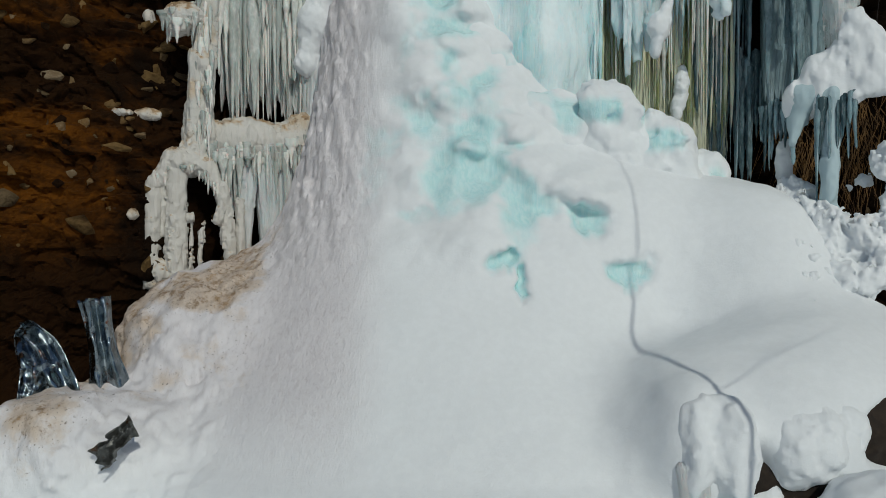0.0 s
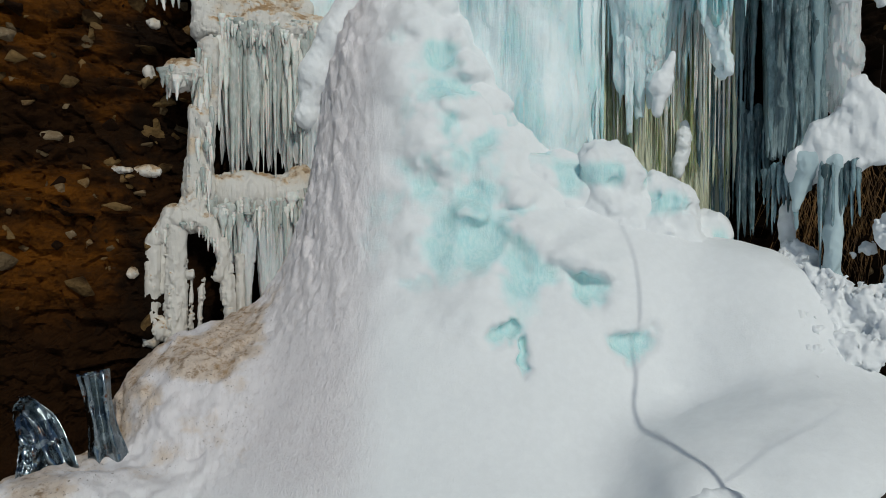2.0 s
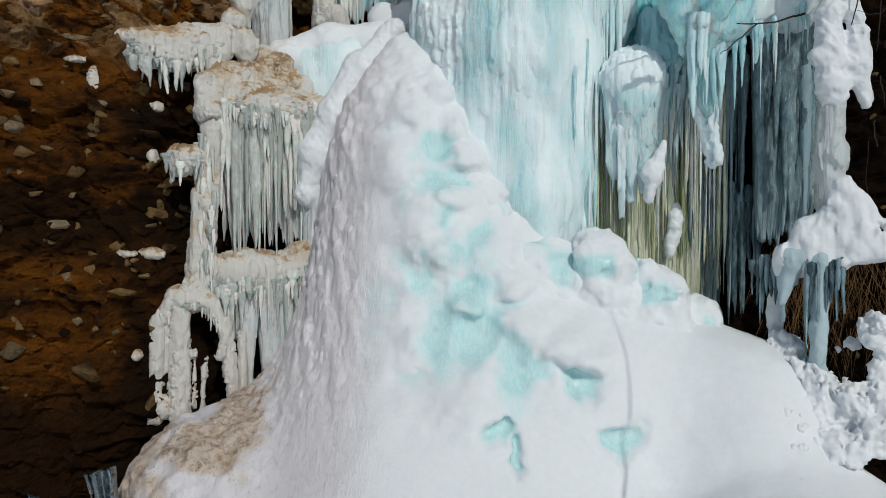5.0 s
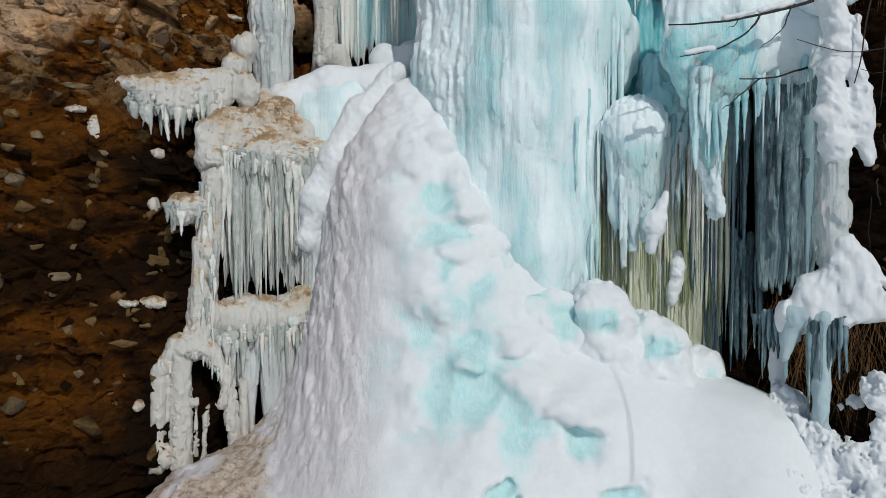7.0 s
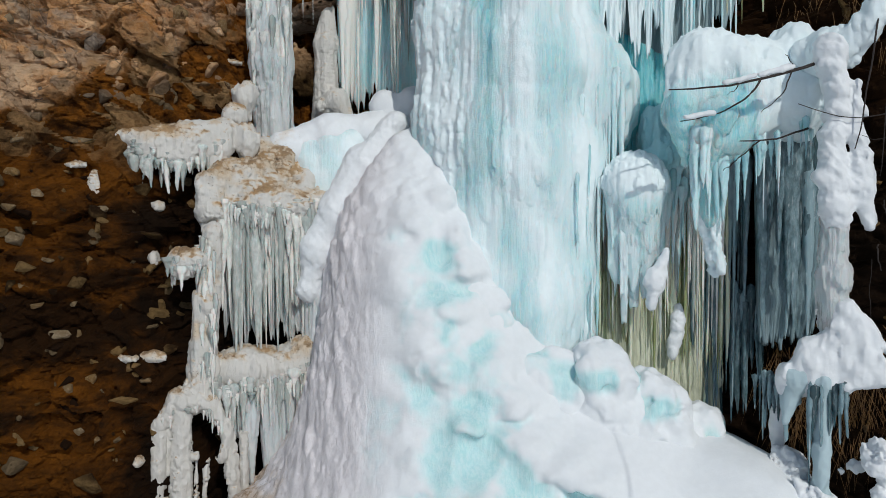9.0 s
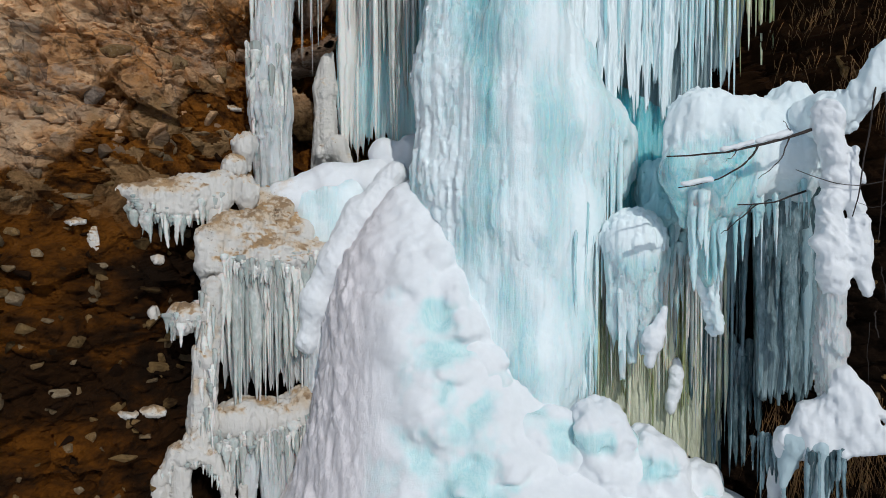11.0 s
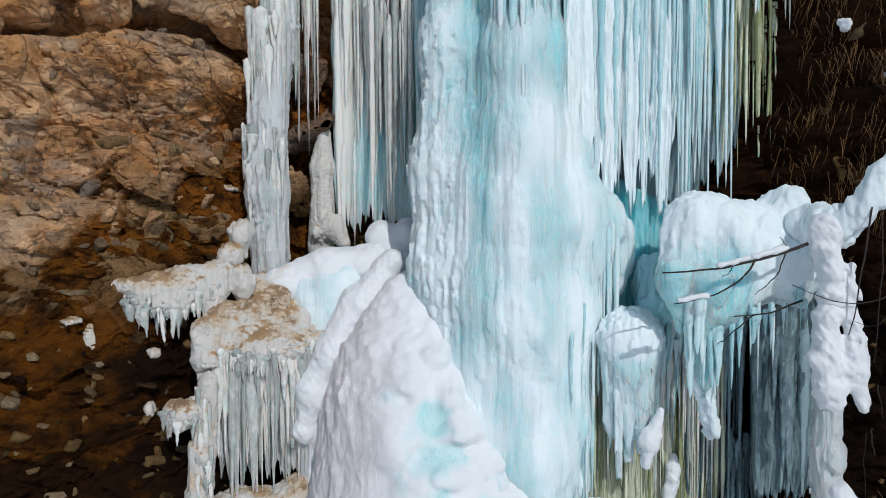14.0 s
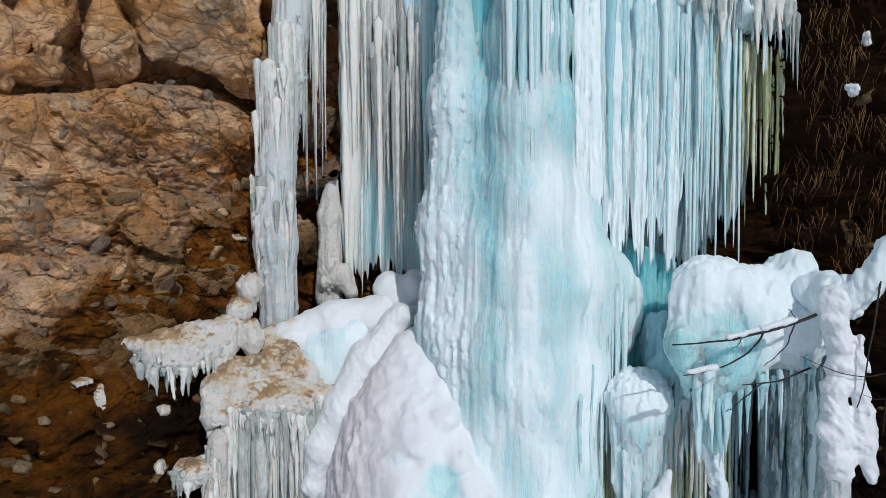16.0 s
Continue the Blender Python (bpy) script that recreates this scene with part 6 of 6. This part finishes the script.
solid("crown", [ell((2.50, 5.12, 1.0), (0.15, 0.2, 0.28)), ell((2.74, 5.15, 1.02), (0.16, 0.2, 0.28)), ell((2.62, 5.5, 1.12), (0.42, 0.36, 0.34)), ell((2.98, 5.35, 1.12), (0.2, 0.26, 0.24))], SNOW, k=0.16, step=0.02, amp=0.025, freq=8, fine=0.008, parent=other, dirt=lambda x, y, z: 0.6 * ramp01(-z, -0.85, -0.68))
lip = solid("snow_lip", [ell((2.5, 4.75, 0.35), (0.6, 0.4, 0.32)), ell((3.0, 4.8, 0.6), (0.45, 0.35, 0.35)), ell((1.9, 4.85, 0.2), (0.5, 0.4, 0.25))], SNOW, k=0.2, step=0.03, amp=0.03)
tagged(lip, "low snow lip in front of dark hollows", "snow lip")
# Dark earth added behind the cuts to darken the hollows.
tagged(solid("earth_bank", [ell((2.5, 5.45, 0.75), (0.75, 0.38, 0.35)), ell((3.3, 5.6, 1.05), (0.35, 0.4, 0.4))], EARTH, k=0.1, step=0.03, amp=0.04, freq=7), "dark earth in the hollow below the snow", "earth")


rnd = random.Random(17)
CLODS = []
for s in range(7):
    ob = solid("snow_clod", [ell((0, 0, 0), (0.07, 0.05, 0.045)), ell((rnd.uniform(-0.06, 0.06), rnd.uniform(-0.03, 0.03), rnd.uniform(-0.04, 0.04)), (0.045, 0.05, 0.04))], SNOW, k=0.02, step=0.016, amp=0.035, freq=9, fine=0.02, seed=s * 1.7)
    CLODS.append(tagged(ob, "broken lump of crusted snow on the bank", "snow clod", group="snow clods"))
for i in range(75):
    u, v = rnd.random(), rnd.random()
    x, z = 3.2 + 0.9 * u + 0.1 * v, 1.95 + 0.55 * v + 0.25 * u
    y = front_of(FIELDS["snow_cone"], x, z)
    if y > 9:
        continue
    m = Matrix.LocRotScale((x, y + 0.03, z), Euler((rnd.uniform(0, 6), rnd.uniform(0, 6), rnd.uniform(0, 6))), None)
    size = rnd.choice((0.2, 0.3, 0.3, 0.45, 0.6, 0.8))
    if i < 7:
        ob = CLODS[i]
        ob.matrix_basis = m
    else:
        ob = copy_thing(CLODS[i % 7], m)
    ob.scale = (size, size, size)
rough = [ell((3.66, 7.5, 2.93), (0.17, 0.22, 0.18)), ell((3.74, 7.28, 2.74), (0.2, 0.22, 0.2)), ell((3.85, 7.1, 2.55), (0.25, 0.25, 0.22)), ell((4.05, 6.95, 2.45), (0.22, 0.22, 0.25)), ell((3.65, 6.95, 2.3), (0.2, 0.2, 0.15)), ell((4.25, 6.8, 2.6), (0.14, 0.15, 0.2)), ell((3.9, 6.75, 2.15), (0.3, 0.25, 0.15)), ell((4.3, 6.7, 2.3), (0.3, 0.3, 0.25))]
tagged(solid("snow_rubble", rough, SNOW, k=0.10, step=0.016, amp=0.07, freq=5, grit=0.03, grit_freq=15, fine=0.026, dirt=lambda x, y, z: 0.16 + 0.25 * blotch(x, y, z, 4)), "heap of broken crusted snow beside the cliff", "snow rubble")

# snow that clings to the earth cliff
cling = [(4.25, 6.85, 3.25, 0.17), (4.4, 6.9, 3.0, 0.14), (4.3, 6.85, 2.85, 0.12), (4.05, 7.15, 3.0, 0.07), (4.2, 7.1, 3.1, 0.06), (4.6, 6.9, 3.4, 0.12), (4.75, 7.7, 10.15, 0.06), (4.95, 7.65, 9.0, 0.07), (4.6, 7.9, 9.6, 0.03)]
for i, (x, y, z, r) in enumerate(cling):
    if i > 5:
        y = float(face_relief(np.array([x]), np.array([z]))[0])
    tagged(solid("snow_patch", [ell((x, y, z), (r, r * 0.8, r)), ell((x + r * 0.4, y, z - r * 0.5), (r * 0.8, r * 0.7, r * 0.6))], SNOW, k=0.04, step=0.013, amp=0.05, freq=6, grit=0.02, grit_freq=18, fine=0.025, seed=i * 2.1), "clump of snow clinging to the dark cliff", "snow patch", group="snow patches")
left_patches = ((-4.1, 6.02, 0.10, 0.17), (-3.55, 5.78, 0.08, 0.06), (-3.5, 5.15, 0.05, 0.08), (-3.49, 3.97, 0.17, 0.06), (-3.72, 3.97, 0.14, 0.035), (-4.3, 6.25, 0.12, 0.03), (-3.05, 7.9, 0.13, 0.04), (-3.55, 2.8, 0.04, 0.07))
for i, (x, z, rx, rz) in enumerate(left_patches):
    y = float(face_relief(np.array([x]), np.array([z]))[0])
    tagged(solid("snow_patch", [ell((x, y, z), (rx, 0.08, rz)), ell((x + rx * 0.3, y - 0.02, z - rz * 0.5), (rx * 0.6, 0.07, rz * 0.6))], LEDGE, k=0.05, step=0.013, amp=0.012, freq=9, flute=0.02, flute_freq=24, grit=0.022, grit_freq=24, seed=i * 1.3, dirt=0.5), "small patch of crusted snow on the earth cliff", "snow patch", group="snow patches")


def grass(name, n, box, lengths, seed, label, hang_down=True):
    """Many thin dry blades and rootlets in one mesh."""
    r = random.Random(seed)
    bm = bmesh.new()
    for _ in range(n):
        if r.random() < 0.18 or not bm.verts:
            cx, cz = r.uniform(box[0], box[1]), r.uniform(box[2], box[3])
        x, z = cx + r.gauss(0, 0.07), cz + r.gauss(0, 0.09)
        y = float(face_relief(np.array([x]), np.array([z]))[0]) - r.uniform(0.0, 0.06) + box[4]
        ln = r.uniform(*lengths)
        dx, dy = r.uniform(-0.5, 0.5) * ln, -r.uniform(0.02, 0.2) * ln
        tube(bm, [(x, y, z), (x + dx * 0.5, y + dy, z - ln * 0.4), (x + dx + r.uniform(-0.05, 0.05), y + dy * 0.8, z - ln)], (0.004, 0.003, 0.0012), 3)
    return tagged(part(name, bm, STRAW, None), label, "dry grass", kind="stuff")


grass("dry_grass", 420, (4.1, 5.2, 3.1, 4.3, -0.1), (0.25, 0.9), 3, "dry brown grass and rootlets hanging on the cliff")
grass("dry_grass", 900, (4.15, 5.4, 7.6, 10.8, 0.0), (0.10, 0.40), 4, "dry brown rootlets on the shaded cliff")
